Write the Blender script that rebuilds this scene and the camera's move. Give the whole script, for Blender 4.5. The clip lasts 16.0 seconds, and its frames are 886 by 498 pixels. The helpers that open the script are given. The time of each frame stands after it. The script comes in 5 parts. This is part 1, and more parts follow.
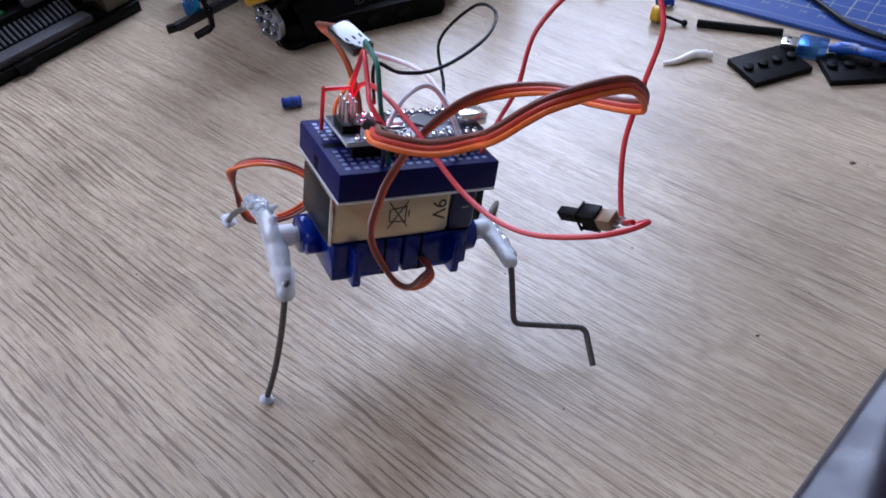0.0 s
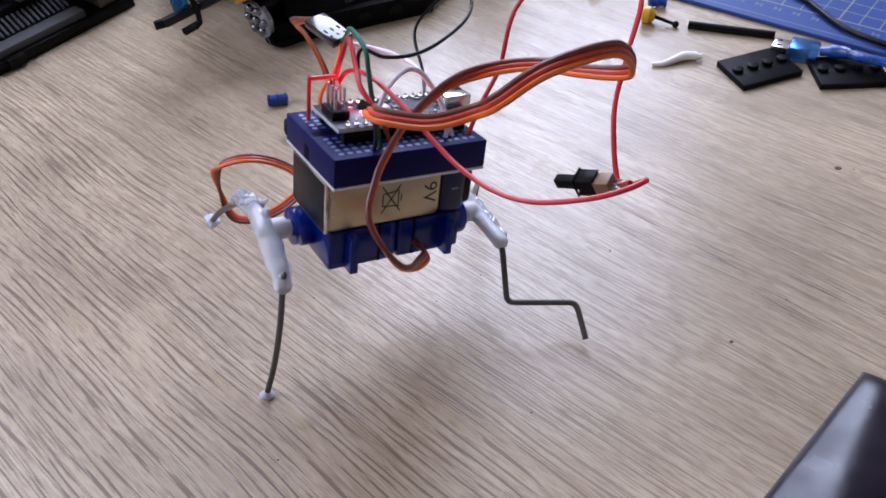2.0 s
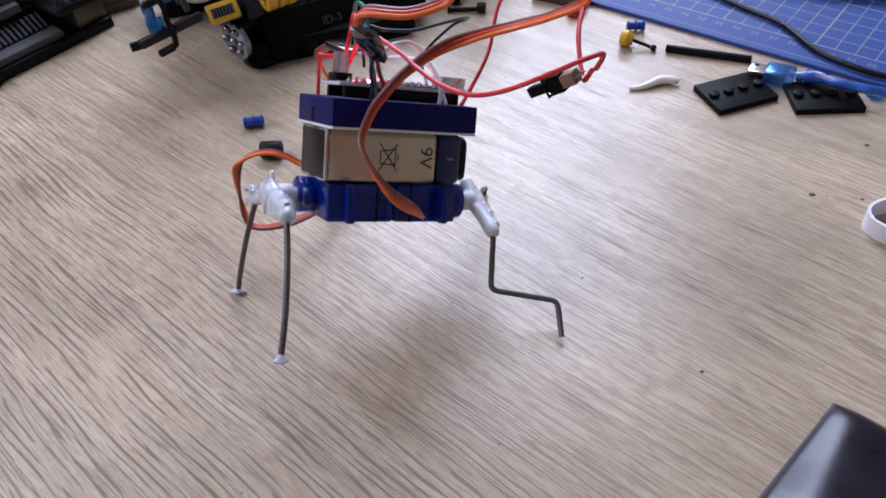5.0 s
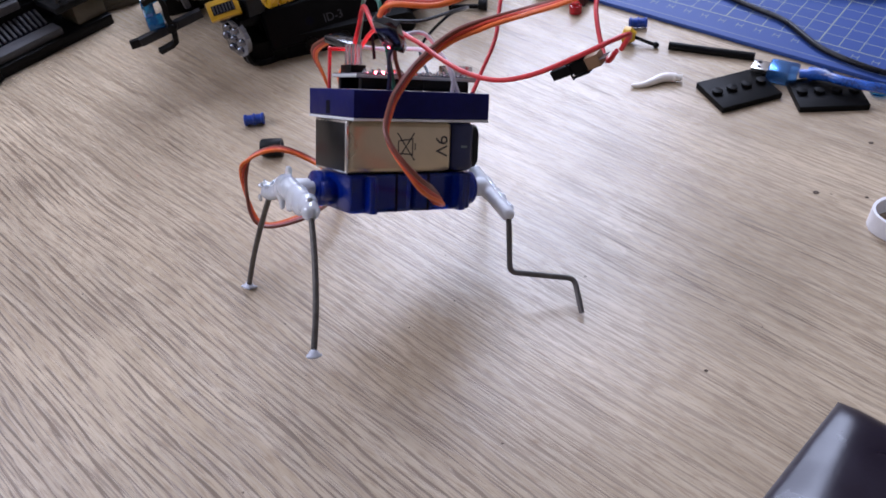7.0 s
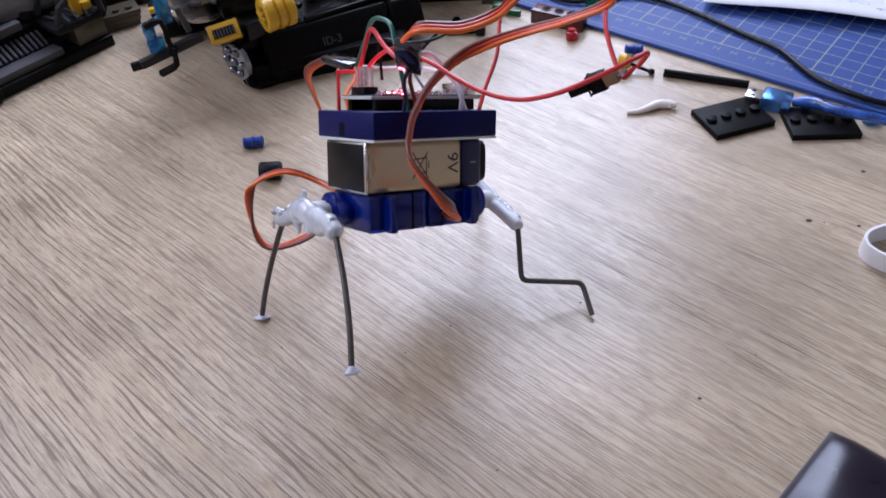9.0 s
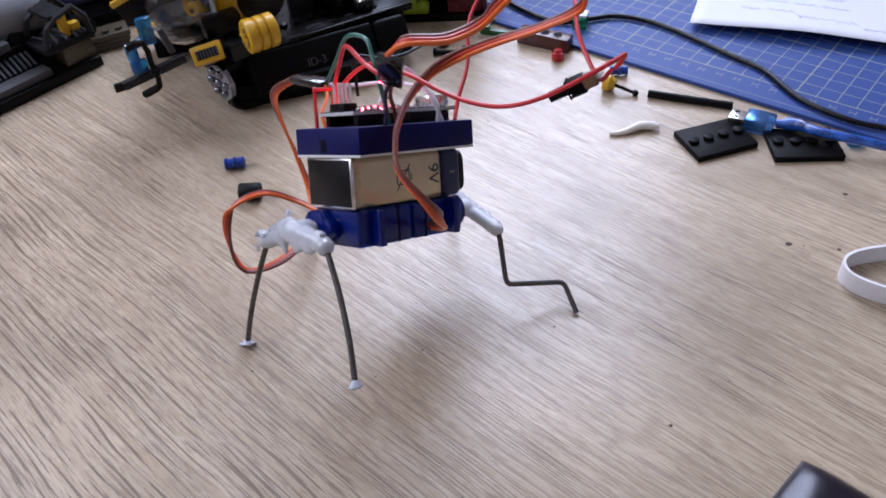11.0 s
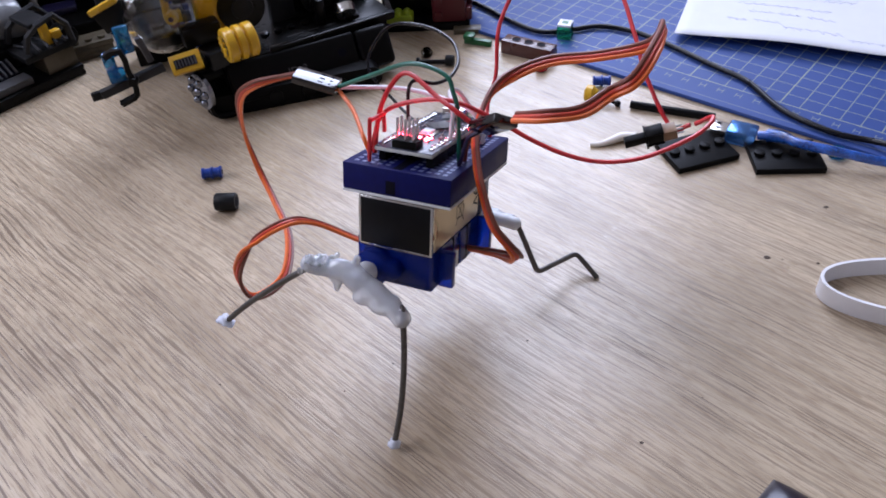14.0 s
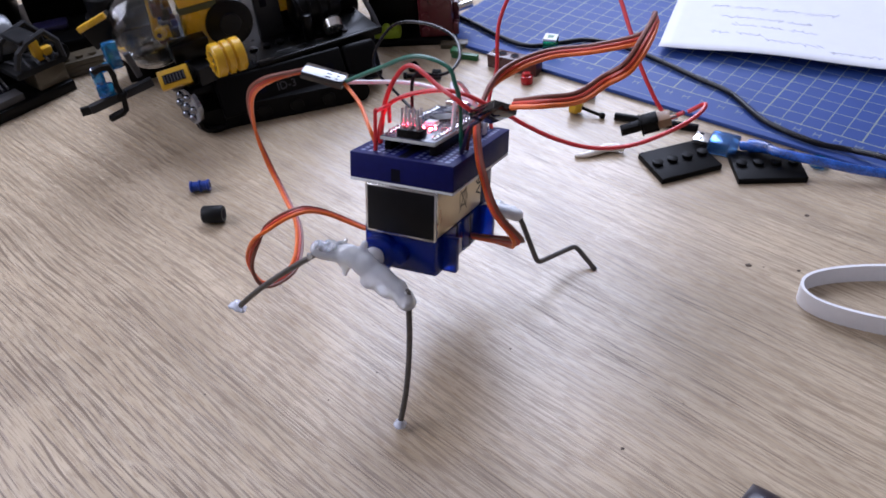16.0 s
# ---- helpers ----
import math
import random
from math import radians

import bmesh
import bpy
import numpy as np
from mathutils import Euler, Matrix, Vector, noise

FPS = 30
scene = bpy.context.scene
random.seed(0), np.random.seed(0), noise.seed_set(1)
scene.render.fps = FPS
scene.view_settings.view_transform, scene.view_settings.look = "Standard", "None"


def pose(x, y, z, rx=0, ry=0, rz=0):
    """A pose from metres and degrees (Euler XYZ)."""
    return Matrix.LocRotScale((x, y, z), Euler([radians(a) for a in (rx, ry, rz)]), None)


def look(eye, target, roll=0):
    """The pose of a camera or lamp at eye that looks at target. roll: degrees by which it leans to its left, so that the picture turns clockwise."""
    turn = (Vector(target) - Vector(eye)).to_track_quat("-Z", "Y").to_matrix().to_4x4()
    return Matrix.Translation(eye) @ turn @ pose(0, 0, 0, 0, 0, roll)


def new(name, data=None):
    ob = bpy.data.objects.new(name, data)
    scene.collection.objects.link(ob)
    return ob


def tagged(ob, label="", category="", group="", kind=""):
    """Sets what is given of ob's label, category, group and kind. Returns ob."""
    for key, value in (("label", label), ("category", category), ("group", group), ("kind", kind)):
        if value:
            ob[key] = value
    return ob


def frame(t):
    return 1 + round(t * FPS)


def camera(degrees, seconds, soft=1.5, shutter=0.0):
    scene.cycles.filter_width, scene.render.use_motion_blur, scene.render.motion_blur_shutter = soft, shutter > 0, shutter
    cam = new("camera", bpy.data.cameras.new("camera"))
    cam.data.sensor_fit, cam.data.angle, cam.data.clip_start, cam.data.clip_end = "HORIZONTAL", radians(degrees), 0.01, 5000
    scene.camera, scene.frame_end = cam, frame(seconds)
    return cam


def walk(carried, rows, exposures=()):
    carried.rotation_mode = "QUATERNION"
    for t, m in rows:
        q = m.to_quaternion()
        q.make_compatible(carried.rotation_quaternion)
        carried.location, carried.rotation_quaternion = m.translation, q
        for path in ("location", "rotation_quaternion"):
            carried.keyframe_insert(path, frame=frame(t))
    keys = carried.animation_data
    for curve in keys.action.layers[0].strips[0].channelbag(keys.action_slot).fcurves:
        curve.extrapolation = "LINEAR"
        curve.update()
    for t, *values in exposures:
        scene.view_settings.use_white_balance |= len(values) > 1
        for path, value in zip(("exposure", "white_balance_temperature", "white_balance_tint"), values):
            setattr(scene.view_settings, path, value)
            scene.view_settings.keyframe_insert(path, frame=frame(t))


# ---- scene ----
cam = camera(58.02, 16.0, soft=1.8, shutter=0.4)
PATH = [
    (0, (0.05619, -0.00931, 0.22764), (0.01776, 0.19910, 0.01530), -5.76),
    (0.5, (0.06010, -0.00719, 0.22774), (0.02124, 0.19917, 0.01349), -5.61),
    (1, (0.07157, -0.01058, 0.22398), (0.02861, 0.19829, 0.01297), -6.30),
    (1.5, (0.06891, -0.00868, 0.22467), (0.02681, 0.20045, 0.01375), -5.86),
    (2, (0.07019, -0.00601, 0.22569), (0.02700, 0.20155, 0.01343), -5.81),
    (2.5, (0.06998, -0.00380, 0.22338), (0.02650, 0.20385, 0.01126), -5.81),
    (3, (0.07059, -0.00283, 0.22414), (0.02667, 0.20429, 0.01160), -5.86),
    (3.5, (0.07033, -0.00106, 0.22638), (0.02735, 0.20599, 0.01357), -5.49),
    (4, (0.07521, 0.00088, 0.22893), (0.03421, 0.21081, 0.01858), -5.10),
    (6.5, (0.07886, 0.00010, 0.22632), (0.03743, 0.21122, 0.01726), -5.28),
    (7, (0.07703, 0.00178, 0.22662), (0.03603, 0.21228, 0.01684), -5.17),
    (7.5, (0.07823, 0.00081, 0.22548), (0.03669, 0.21129, 0.01578), -5.27),
    (8, (0.07599, 0.00054, 0.22569), (0.03599, 0.21149, 0.01616), -4.80),
    (8.5, (0.07599, 0.00117, 0.22722), (0.03587, 0.21187, 0.01747), -4.67),
    (9, (0.07689, 0.00250, 0.23113), (0.03713, 0.21730, 0.02551), -4.34),
    (11.5, (0.09365, 0.00972, 0.23115), (0.04910, 0.22813, 0.03036), -4.82),
    (12, (0.09501, 0.01126, 0.23216), (0.05007, 0.23006, 0.03189), -4.77),
    (12.5, (0.09501, 0.01116, 0.23238), (0.05018, 0.23051, 0.03269), -4.54),
    (13, (0.09927, 0.01430, 0.23261), (0.05358, 0.23403, 0.03353), -4.84),
    (13.5, (0.10060, 0.01439, 0.22948), (0.05419, 0.23407, 0.03052), -5.09),
    (14, (0.10133, 0.01348, 0.22917), (0.05674, 0.23358, 0.03026), -4.57),
    (14.5, (0.10454, 0.01405, 0.22799), (0.06036, 0.23525, 0.03021), -4.38),
    (15, (0.10741, 0.01386, 0.22669), (0.06366, 0.23651, 0.03044), -4.42),
    (15.5, (0.10799, 0.01173, 0.22841), (0.06347, 0.23576, 0.03393), -4.64),
    (16, (0.10740, 0.01026, 0.22855), (0.06336, 0.23465, 0.03436), -4.71),
]
EXPOSURES = [(0.0, -0.43, 5400, 23), (0.5, -0.38, 5430, 23), (1.2, -0.29, 5780, 25), (9.0, -0.28, 5770, 25), (16.0, -0.27, 5850, 24)]
walk(cam, [(t, look(eye, target, roll)) for t, eye, target, roll in PATH], EXPOSURES)

# ---- light ----
world = bpy.data.worlds.new("sky")
scene.world = world
world.use_nodes = True
wn = world.node_tree.nodes
sky = wn.new("ShaderNodeTexSky")
sky.sky_type = "NISHITA"
sky.sun_disc = False
sky.sun_elevation, sky.sun_rotation = radians(40), radians(60)
world.node_tree.links.new(sky.outputs[0], wn["Background"].inputs[0])
wn["Background"].inputs[1].default_value = 0.12

win = bpy.data.lights.new("window_daylight", "AREA")
win.shape, win.size, win.size_y = "RECTANGLE", 0.56, 0.86
win.energy, win.color = 17.2, (0.82, 0.91, 1.0)
win_ob = new("window_daylight", win)
win_ob.matrix_world = look((-0.02, 1.05, 0.74), (0.05, 0.0, 0.15))

side = bpy.data.lights.new("side_window_daylight", "AREA")
side.shape, side.size, side.size_y = "RECTANGLE", 1.05, 0.95
side.energy, side.color = 19.0, (0.97, 0.985, 1.0)
side_ob = new("side_window_daylight", side)
side_ob.matrix_world = look((-1.22, 0.14, 0.98), (0.05, 0.15, 0.0))

# ---- materials ----
MM = 0.001


def mat(name, rgb, rough=0.5, metal=0.0, vary=0.15, grain=400.0, bump=0.0, trans=0.0, coat=0.0, alpha=1.0, emit=0.0, ior=1.5, spec=0.5, milk=0.0):
    m = bpy.data.materials.new(name)
    m.use_nodes = True
    nt = m.node_tree
    n, ln = nt.nodes, nt.links
    b = n["Principled BSDF"]
    tc = n.new("ShaderNodeTexCoord")
    fine = n.new("ShaderNodeTexNoise")
    fine.inputs["Scale"].default_value = grain
    fine.inputs["Detail"].default_value = 6
    broad = n.new("ShaderNodeTexNoise")
    broad.inputs["Scale"].default_value = grain / 9
    broad.inputs["Detail"].default_value = 3
    ln.new(tc.outputs["Object"], fine.inputs["Vector"])
    ln.new(tc.outputs["Object"], broad.inputs["Vector"])
    add = n.new("ShaderNodeMath")
    add.operation = "ADD"
    ln.new(fine.outputs["Fac"], add.inputs[0])
    ln.new(broad.outputs["Fac"], add.inputs[1])
    ramp = n.new("ShaderNodeMapRange")
    ramp.inputs["From Min"].default_value, ramp.inputs["From Max"].default_value = 0.6, 1.4
    ramp.inputs["To Min"].default_value, ramp.inputs["To Max"].default_value = 1 - vary, 1 + vary
    ln.new(add.outputs[0], ramp.inputs["Value"])
    mul = n.new("ShaderNodeVectorMath")
    mul.operation = "SCALE"
    mul.inputs[0].default_value = rgb
    ln.new(ramp.outputs[0], mul.inputs["Scale"])
    ln.new(mul.outputs[0], b.inputs["Base Color"])
    rr = n.new("ShaderNodeMapRange")
    rr.inputs["From Min"].default_value, rr.inputs["From Max"].default_value = 0.3, 0.7
    rr.inputs["To Min"].default_value, rr.inputs["To Max"].default_value = max(rough - 0.07, 0.02), rough + 0.07
    ln.new(broad.outputs["Fac"], rr.inputs["Value"])
    ln.new(rr.outputs[0], b.inputs["Roughness"])
    b.inputs["Metallic"].default_value = metal
    b.inputs["Transmission Weight"].default_value = trans
    b.inputs["Coat Weight"].default_value = coat
    b.inputs["IOR"].default_value = ior
    b.inputs["Alpha"].default_value = alpha
    b.inputs["Specular IOR Level"].default_value = spec
    if milk:
        b.inputs["Subsurface Weight"].default_value = milk
        b.inputs["Subsurface Radius"].default_value = (1.0, 1.0, 1.1)
        b.inputs["Subsurface Scale"].default_value = 0.003
    if emit:
        b.inputs["Emission Color"].default_value = (*rgb, 1)
        b.inputs["Emission Strength"].default_value = emit
    if bump:
        bp = n.new("ShaderNodeBump")
        bp.inputs["Strength"].default_value = bump
        bp.inputs["Distance"].default_value = 0.0004
        ln.new(fine.outputs["Fac"], bp.inputs["Height"])
        ln.new(bp.outputs[0], b.inputs["Normal"])
    return m


def wood_mat():
    m = bpy.data.materials.new("oak_veneer")
    m.use_nodes = True
    n, ln = m.node_tree.nodes, m.node_tree.links
    b = n["Principled BSDF"]
    tc = n.new("ShaderNodeTexCoord")
    turn = n.new("ShaderNodeMapping")
    turn.inputs["Rotation"].default_value = (0, 0, radians(35))
    wave = n.new("ShaderNodeTexNoise")
    wave.inputs["Scale"].default_value = 9
    wave.inputs["Detail"].default_value = 1
    ln.new(tc.outputs["Object"], wave.inputs["Vector"])
    shift_by = n.new("ShaderNodeVectorMath")
    shift_by.operation = "MULTIPLY_ADD"
    shift_by.inputs[1].default_value = (0.006, 0.006, 0)
    ln.new(wave.outputs["Color"], shift_by.inputs[0])
    ln.new(tc.outputs["Object"], shift_by.inputs[2])
    ln.new(shift_by.outputs[0], turn.inputs["Vector"])

    def streak(along, across, detail, shift):
        mp = n.new("ShaderNodeMapping")
        mp.inputs["Scale"].default_value = (along, across, 1)
        mp.inputs["Location"].default_value = (shift, shift * 2, 0)
        ln.new(turn.outputs[0], mp.inputs["Vector"])
        t = n.new("ShaderNodeTexNoise")
        t.inputs["Scale"].default_value = 1
        t.inputs["Detail"].default_value = detail
        ln.new(mp.outputs[0], t.inputs["Vector"])
        return t.outputs["Fac"]

    def ramp(src, stops):
        r = n.new("ShaderNodeValToRGB")
        ln.new(src, r.inputs["Fac"])
        el = r.color_ramp.elements
        while len(el) < len(stops):
            el.new(0.5)
        for e, (p, v) in zip(el, stops):
            e.position, e.color = p, (v, v, v, 1)
        return r.outputs["Color"]

    def mix(kind, fac, a, c):
        x = n.new("ShaderNodeMix")
        x.data_type, x.blend_type = "RGBA", kind
        for sock, v in ((x.inputs["Factor"], fac), (x.inputs["A"], a), (x.inputs["B"], c)):
            if isinstance(v, (int, float)):
                sock.default_value = v
            elif isinstance(v, tuple):
                sock.default_value = v
            else:
                ln.new(v, sock)
        return x.outputs["Result"]

    tone = ramp(streak(9, 190, 4, 3.1), [(0.35, 0.0), (0.65, 1.0)])
    base = mix("MIX", tone, (0.490, 0.392, 0.268, 1), (0.585, 0.482, 0.342, 1))
    cloud = ramp(streak(12, 22, 2, 8.7), [(0.3, 0.84), (0.7, 1.06)])
    base = mix("MULTIPLY", 1.0, base, cloud)
    # coarse growth rings in the near board, finer pores further back
    axes = n.new("ShaderNodeSeparateXYZ")
    ln.new(turn.outputs[0], axes.inputs[0])

    def calc(kind, a, c, e=None):
        x = n.new("ShaderNodeMath")
        x.operation = kind
        for i, v in enumerate((a, c, e)):
            if v is None:
                continue
            if isinstance(v, (int, float)):
                x.inputs[i].default_value = v
            else:
                ln.new(v, x.inputs[i])
        return x.outputs[0]
    phase = calc("MULTIPLY_ADD", streak(11, 100, 2, 6.3), 17.0, calc("MULTIPLY", axes.outputs["Y"], 2050.0))
    rings = ramp(calc("MULTIPLY_ADD", calc("SINE", phase, 0.0), 0.5, 0.5), [(0.66, 0.0), (0.88, 1.0)])
    broken = ramp(streak(38, 700, 4, 1.7), [(0.43, 0.05), (0.50, 1.0)])
    board = n.new("ShaderNodeMapRange")
    board.interpolation_type = "SMOOTHSTEP"
    board.inputs["From Min"].default_value, board.inputs["From Max"].default_value = 0.100, 0.190
    board.inputs["To Min"].default_value, board.inputs["To Max"].default_value = 0.88, 0.42
    ln.new(calc("MULTIPLY_ADD", streak(8, 30, 1, 4.4), 0.03, calc("SUBTRACT", axes.outputs["Y"], 0.015)), board.inputs["Value"])
    coarse = calc("MULTIPLY", calc("MULTIPLY", rings, broken), board.outputs[0])
    pores = ramp(streak(30, 1350, 3, 0.0), [(0.52, 0.0), (0.61, 0.80)])
    band = ramp(streak(7, 110, 3, 5.5), [(0.38, 0.25), (0.62, 1.0)])
    pore_f = calc("MAXIMUM", coarse, calc("MULTIPLY", pores, band))
    base = mix("MIX", pore_f, base, (0.150, 0.106, 0.068, 1))
    fine = ramp(streak(130, 1500, 1, 2.2), [(0.48, 0.0), (0.70, 0.55)])
    base = mix("MIX", fine, base, (0.27, 0.19, 0.125, 1))
    stain = n.new("ShaderNodeTexNoise")
    stain.inputs["Scale"].default_value = 16
    stain.inputs["Detail"].default_value = 5
    ln.new(tc.outputs["Object"], stain.inputs["Vector"])
    worn = ramp(stain.outputs["Fac"], [(0.35, 0.90), (0.68, 1.04)])
    base = mix("MULTIPLY", 1.0, base, worn)
    ln.new(base, b.inputs["Base Color"])
    rg = n.new("ShaderNodeMapRange")
    rg.inputs["To Min"].default_value, rg.inputs["To Max"].default_value = 0.21, 0.32
    ln.new(stain.outputs["Fac"], rg.inputs["Value"])
    ln.new(calc("MULTIPLY_ADD", pore_f, 0.14, rg.outputs[0]), b.inputs["Roughness"])
    b.inputs["Specular IOR Level"].default_value = 0.5
    bp = n.new("ShaderNodeBump")
    bp.inputs["Strength"].default_value = 0.30
    bp.inputs["Distance"].default_value = 0.0003
    bp.invert = True
    ln.new(pore_f, bp.inputs["Height"])
    ln.new(bp.outputs[0], b.inputs["Normal"])
    return m


def cutting_mat_mat():
    m = bpy.data.materials.new("printed_mat")
    m.use_nodes = True
    n, ln = m.node_tree.nodes, m.node_tree.links
    b = n["Principled BSDF"]
    tc = n.new("ShaderNodeTexCoord")
    sep = n.new("ShaderNodeSeparateXYZ")
    ln.new(tc.outputs["Object"], sep.inputs[0])

    def op(kind, a, c=None):
        x = n.new("ShaderNodeMath")
        x.operation = kind
        for i, v in enumerate((a, c)):
            if v is None:
                continue
            if isinstance(v, (int, float)):
                x.inputs[i].default_value = v
            else:
                ln.new(v, x.inputs[i])
        return x.outputs[0]

    def lines(axis, pitch, width, shift):
        f = op("FRACT", op("DIVIDE", op("ADD", axis, 10 * pitch - shift), pitch))
        return op("LESS_THAN", f, width / pitch)

    gx = lines(sep.outputs["X"], 0.0100, 0.00042, 0.0060)
    gy = lines(sep.outputs["Y"], 0.0100, 0.00042, 0.0195)
    grid = op("MAXIMUM", gx, gy)
    thick = op("MAXIMUM", lines(sep.outputs["X"], 0.050, 0.0007, 0.0258), lines(sep.outputs["Y"], 0.050, 0.0007, 0.0193))
    grid = op("MAXIMUM", grid, thick)
    inside = op("GREATER_THAN", sep.outputs["Y"], 0.0190)
    grid = op("MULTIPLY", grid, inside)
    edge_line = op("MULTIPLY", op("LESS_THAN", op("ABSOLUTE", op("SUBTRACT", sep.outputs["Y"], 0.0045)), 0.0003), 0.5)
    grid = op("MAXIMUM", grid, edge_line)
    no = n.new("ShaderNodeTexNoise")
    no.inputs["Scale"].default_value = 60
    no.inputs["Detail"].default_value = 6
    ln.new(tc.outputs["Object"], no.inputs["Vector"])
    blue = n.new("ShaderNodeMix")
    blue.data_type = "RGBA"
    blue.inputs["A"].default_value, blue.inputs["B"].default_value = (0.022, 0.055, 0.215, 1), (0.030, 0.070, 0.26, 1)
    ln.new(no.outputs["Fac"], blue.inputs["Factor"])
    mx = n.new("ShaderNodeMix")
    mx.data_type = "RGBA"
    ln.new(op("MULTIPLY", grid, 0.6), mx.inputs["Factor"])
    ln.new(blue.outputs["Result"], mx.inputs["A"])
    mx.inputs["B"].default_value = (0.40, 0.44, 0.26, 1)
    ln.new(mx.outputs["Result"], b.inputs["Base Color"])
    b.inputs["Roughness"].default_value = 0.55
    b.inputs["Specular IOR Level"].default_value = 0.3
    bp = n.new("ShaderNodeBump")
    bp.inputs["Strength"].default_value = 0.25
    bp.inputs["Distance"].default_value = 0.0003
    fine = n.new("ShaderNodeTexNoise")
    fine.inputs["Scale"].default_value = 1200
    ln.new(tc.outputs["Object"], fine.inputs["Vector"])
    ln.new(fine.outputs["Fac"], bp.inputs["Height"])
    ln.new(bp.outputs[0], b.inputs["Normal"])
    return m


OAK = wood_mat()
MATBLUE = cutting_mat_mat()
WALL = mat("wall_paint", (0.62, 0.57, 0.53), 0.8, grain=40)
CEIL = mat("ceiling_paint", (0.80, 0.78, 0.76), 0.85, grain=40)
CARPET = mat("carpet", (0.26, 0.22, 0.19), 0.95, grain=300, bump=0.5)
FRAMEW = mat("window_frame_paint", (0.75, 0.75, 0.73), 0.4)
BOARDBLUE = mat("dark_blue_plastic", (0.0035, 0.005, 0.080), 0.5, spec=0.16, vary=0.2, grain=500, bump=0.15)
HOLEBLUE = mat("contact_hole", (0.20, 0.23, 0.40), 0.4, metal=0.4)
SLOT = mat("dark_slot", (0.004, 0.004, 0.010), 0.7, spec=0.08)
TAPE = mat("foam_tape", (0.72, 0.74, 0.75), 0.7, bump=0.3)
GOLD = mat("gold_label", (0.58, 0.49, 0.33), 0.30, metal=0.75, vary=0.08, grain=200)
NAVY = mat("navy_label", (0.012, 0.018, 0.075), 0.3, vary=0.1)
CELLBLACK = mat("cell_end_black", (0.005, 0.005, 0.006), 0.35, vary=0.3, spec=0.2)
STEEL = mat("bright_steel", (0.72, 0.72, 0.70), 0.22, metal=1.0, vary=0.1)
INK = mat("printed_ink", (0.02, 0.02, 0.03), 0.6)
SERVO = mat("clear_blue_plastic", (0.006, 0.036, 0.43), 0.07, trans=0.72, vary=0.2, ior=1.45)
SERVO_IN = mat("servo_inside", (0.016, 0.030, 0.13), 0.4, vary=0.5, grain=300)
GLUE = mat("hot_glue", (0.86, 0.91, 1.0), 0.09, trans=0.52, milk=0.5, coat=0.9, vary=0.06, grain=330, bump=0.55, ior=1.42)
CLEARGLUE = mat("clear_glue", (0.90, 0.95, 1.0), 0.04, trans=0.75, milk=0.3, coat=1.0, vary=0.05, grain=900, bump=1.0, ior=1.45)
FOOTGLUE = mat("clear_foot_glue", (0.84, 0.89, 1.0), 0.08, trans=0.4, vary=0.05, grain=260, bump=0.3, ior=1.42)
HORN = mat("white_nylon", (0.72, 0.74, 0.77), 0.4, vary=0.06)
WIRE = mat("grey_steel_wire", (0.12, 0.112, 0.105), 0.42, metal=0.65, vary=0.3, grain=500, bump=0.3)
RED = mat("red_insulation", (0.60, 0.026, 0.030), 0.38)
ORANGE = mat("orange_insulation", (0.76, 0.145, 0.016), 0.4)
BRICKRED = mat("brick_red_insulation", (0.55, 0.050, 0.020), 0.4)
BROWN = mat("brown_insulation", (0.18, 0.046, 0.026), 0.42)
GREEN = mat("green_insulation", (0.010, 0.13, 0.085), 0.4)
WHITEW = mat("white_insulation", (0.72, 0.70, 0.76), 0.4)
BLACKW = mat("black_insulation", (0.006, 0.006, 0.008), 0.28, spec=0.22)
NAVYW = mat("navy_insulation", (0.016, 0.014, 0.05), 0.35)
PLUG = mat("connector_plastic", (0.008, 0.008, 0.010), 0.10, vary=0.2, grain=300, spec=0.9)
BLACK = mat("black_plastic", (0.003, 0.003, 0.0033), 0.32, vary=0.3, spec=0.14)
MBLACK = mat("matt_black_plastic", (0.0032, 0.0032, 0.0034), 0.5, vary=0.3, bump=0.1, spec=0.10)
PCB = mat("circuit_board", (0.060, 0.066, 0.095), 0.25, vary=0.4, grain=700)
PCBEDGE = mat("board_edge", (0.5, 0.52, 0.5), 0.5)
SOLDER = mat("solder", (0.75, 0.76, 0.78), 0.22, metal=0.9)
CHIP = mat("chip", (0.05, 0.052, 0.056), 0.4)
LED = mat("lit_red_lamp", (1.0, 0.03, 0.05), 0.3, emit=350.0)
COPPER = mat("tan_laminate", (0.25, 0.15, 0.08), 0.45)
YELLOW = mat("yellow_plastic", (0.62, 0.36, 0.012), 0.3, vary=0.08)
GREY = mat("bluish_grey_plastic", (0.022, 0.023, 0.026), 0.45, spec=0.2, vary=0.15)
LGREY = mat("light_grey_plastic", (0.066, 0.066, 0.070), 0.45, spec=0.25, vary=0.15)
DGREY = mat("dark_grey_plastic", (0.010, 0.0105, 0.0115), 0.5, spec=0.15, vary=0.2)
TAN = mat("tan_plastic", (0.078, 0.064, 0.040), 0.4)
DRED = mat("dark_red_plastic", (0.10, 0.010, 0.016), 0.3)
BRICKBROWN = mat("dark_brown_plastic", (0.070, 0.022, 0.018), 0.3)
LIME = mat("lime_plastic", (0.30, 0.42, 0.012), 0.35)
OLIVE = mat("dark_olive_plastic", (0.045, 0.050, 0.012), 0.4)
DGREEN = mat("dark_green_plastic", (0.012, 0.12, 0.035), 0.35)
BLUE = mat("blue_plastic", (0.010, 0.045, 0.28), 0.3)
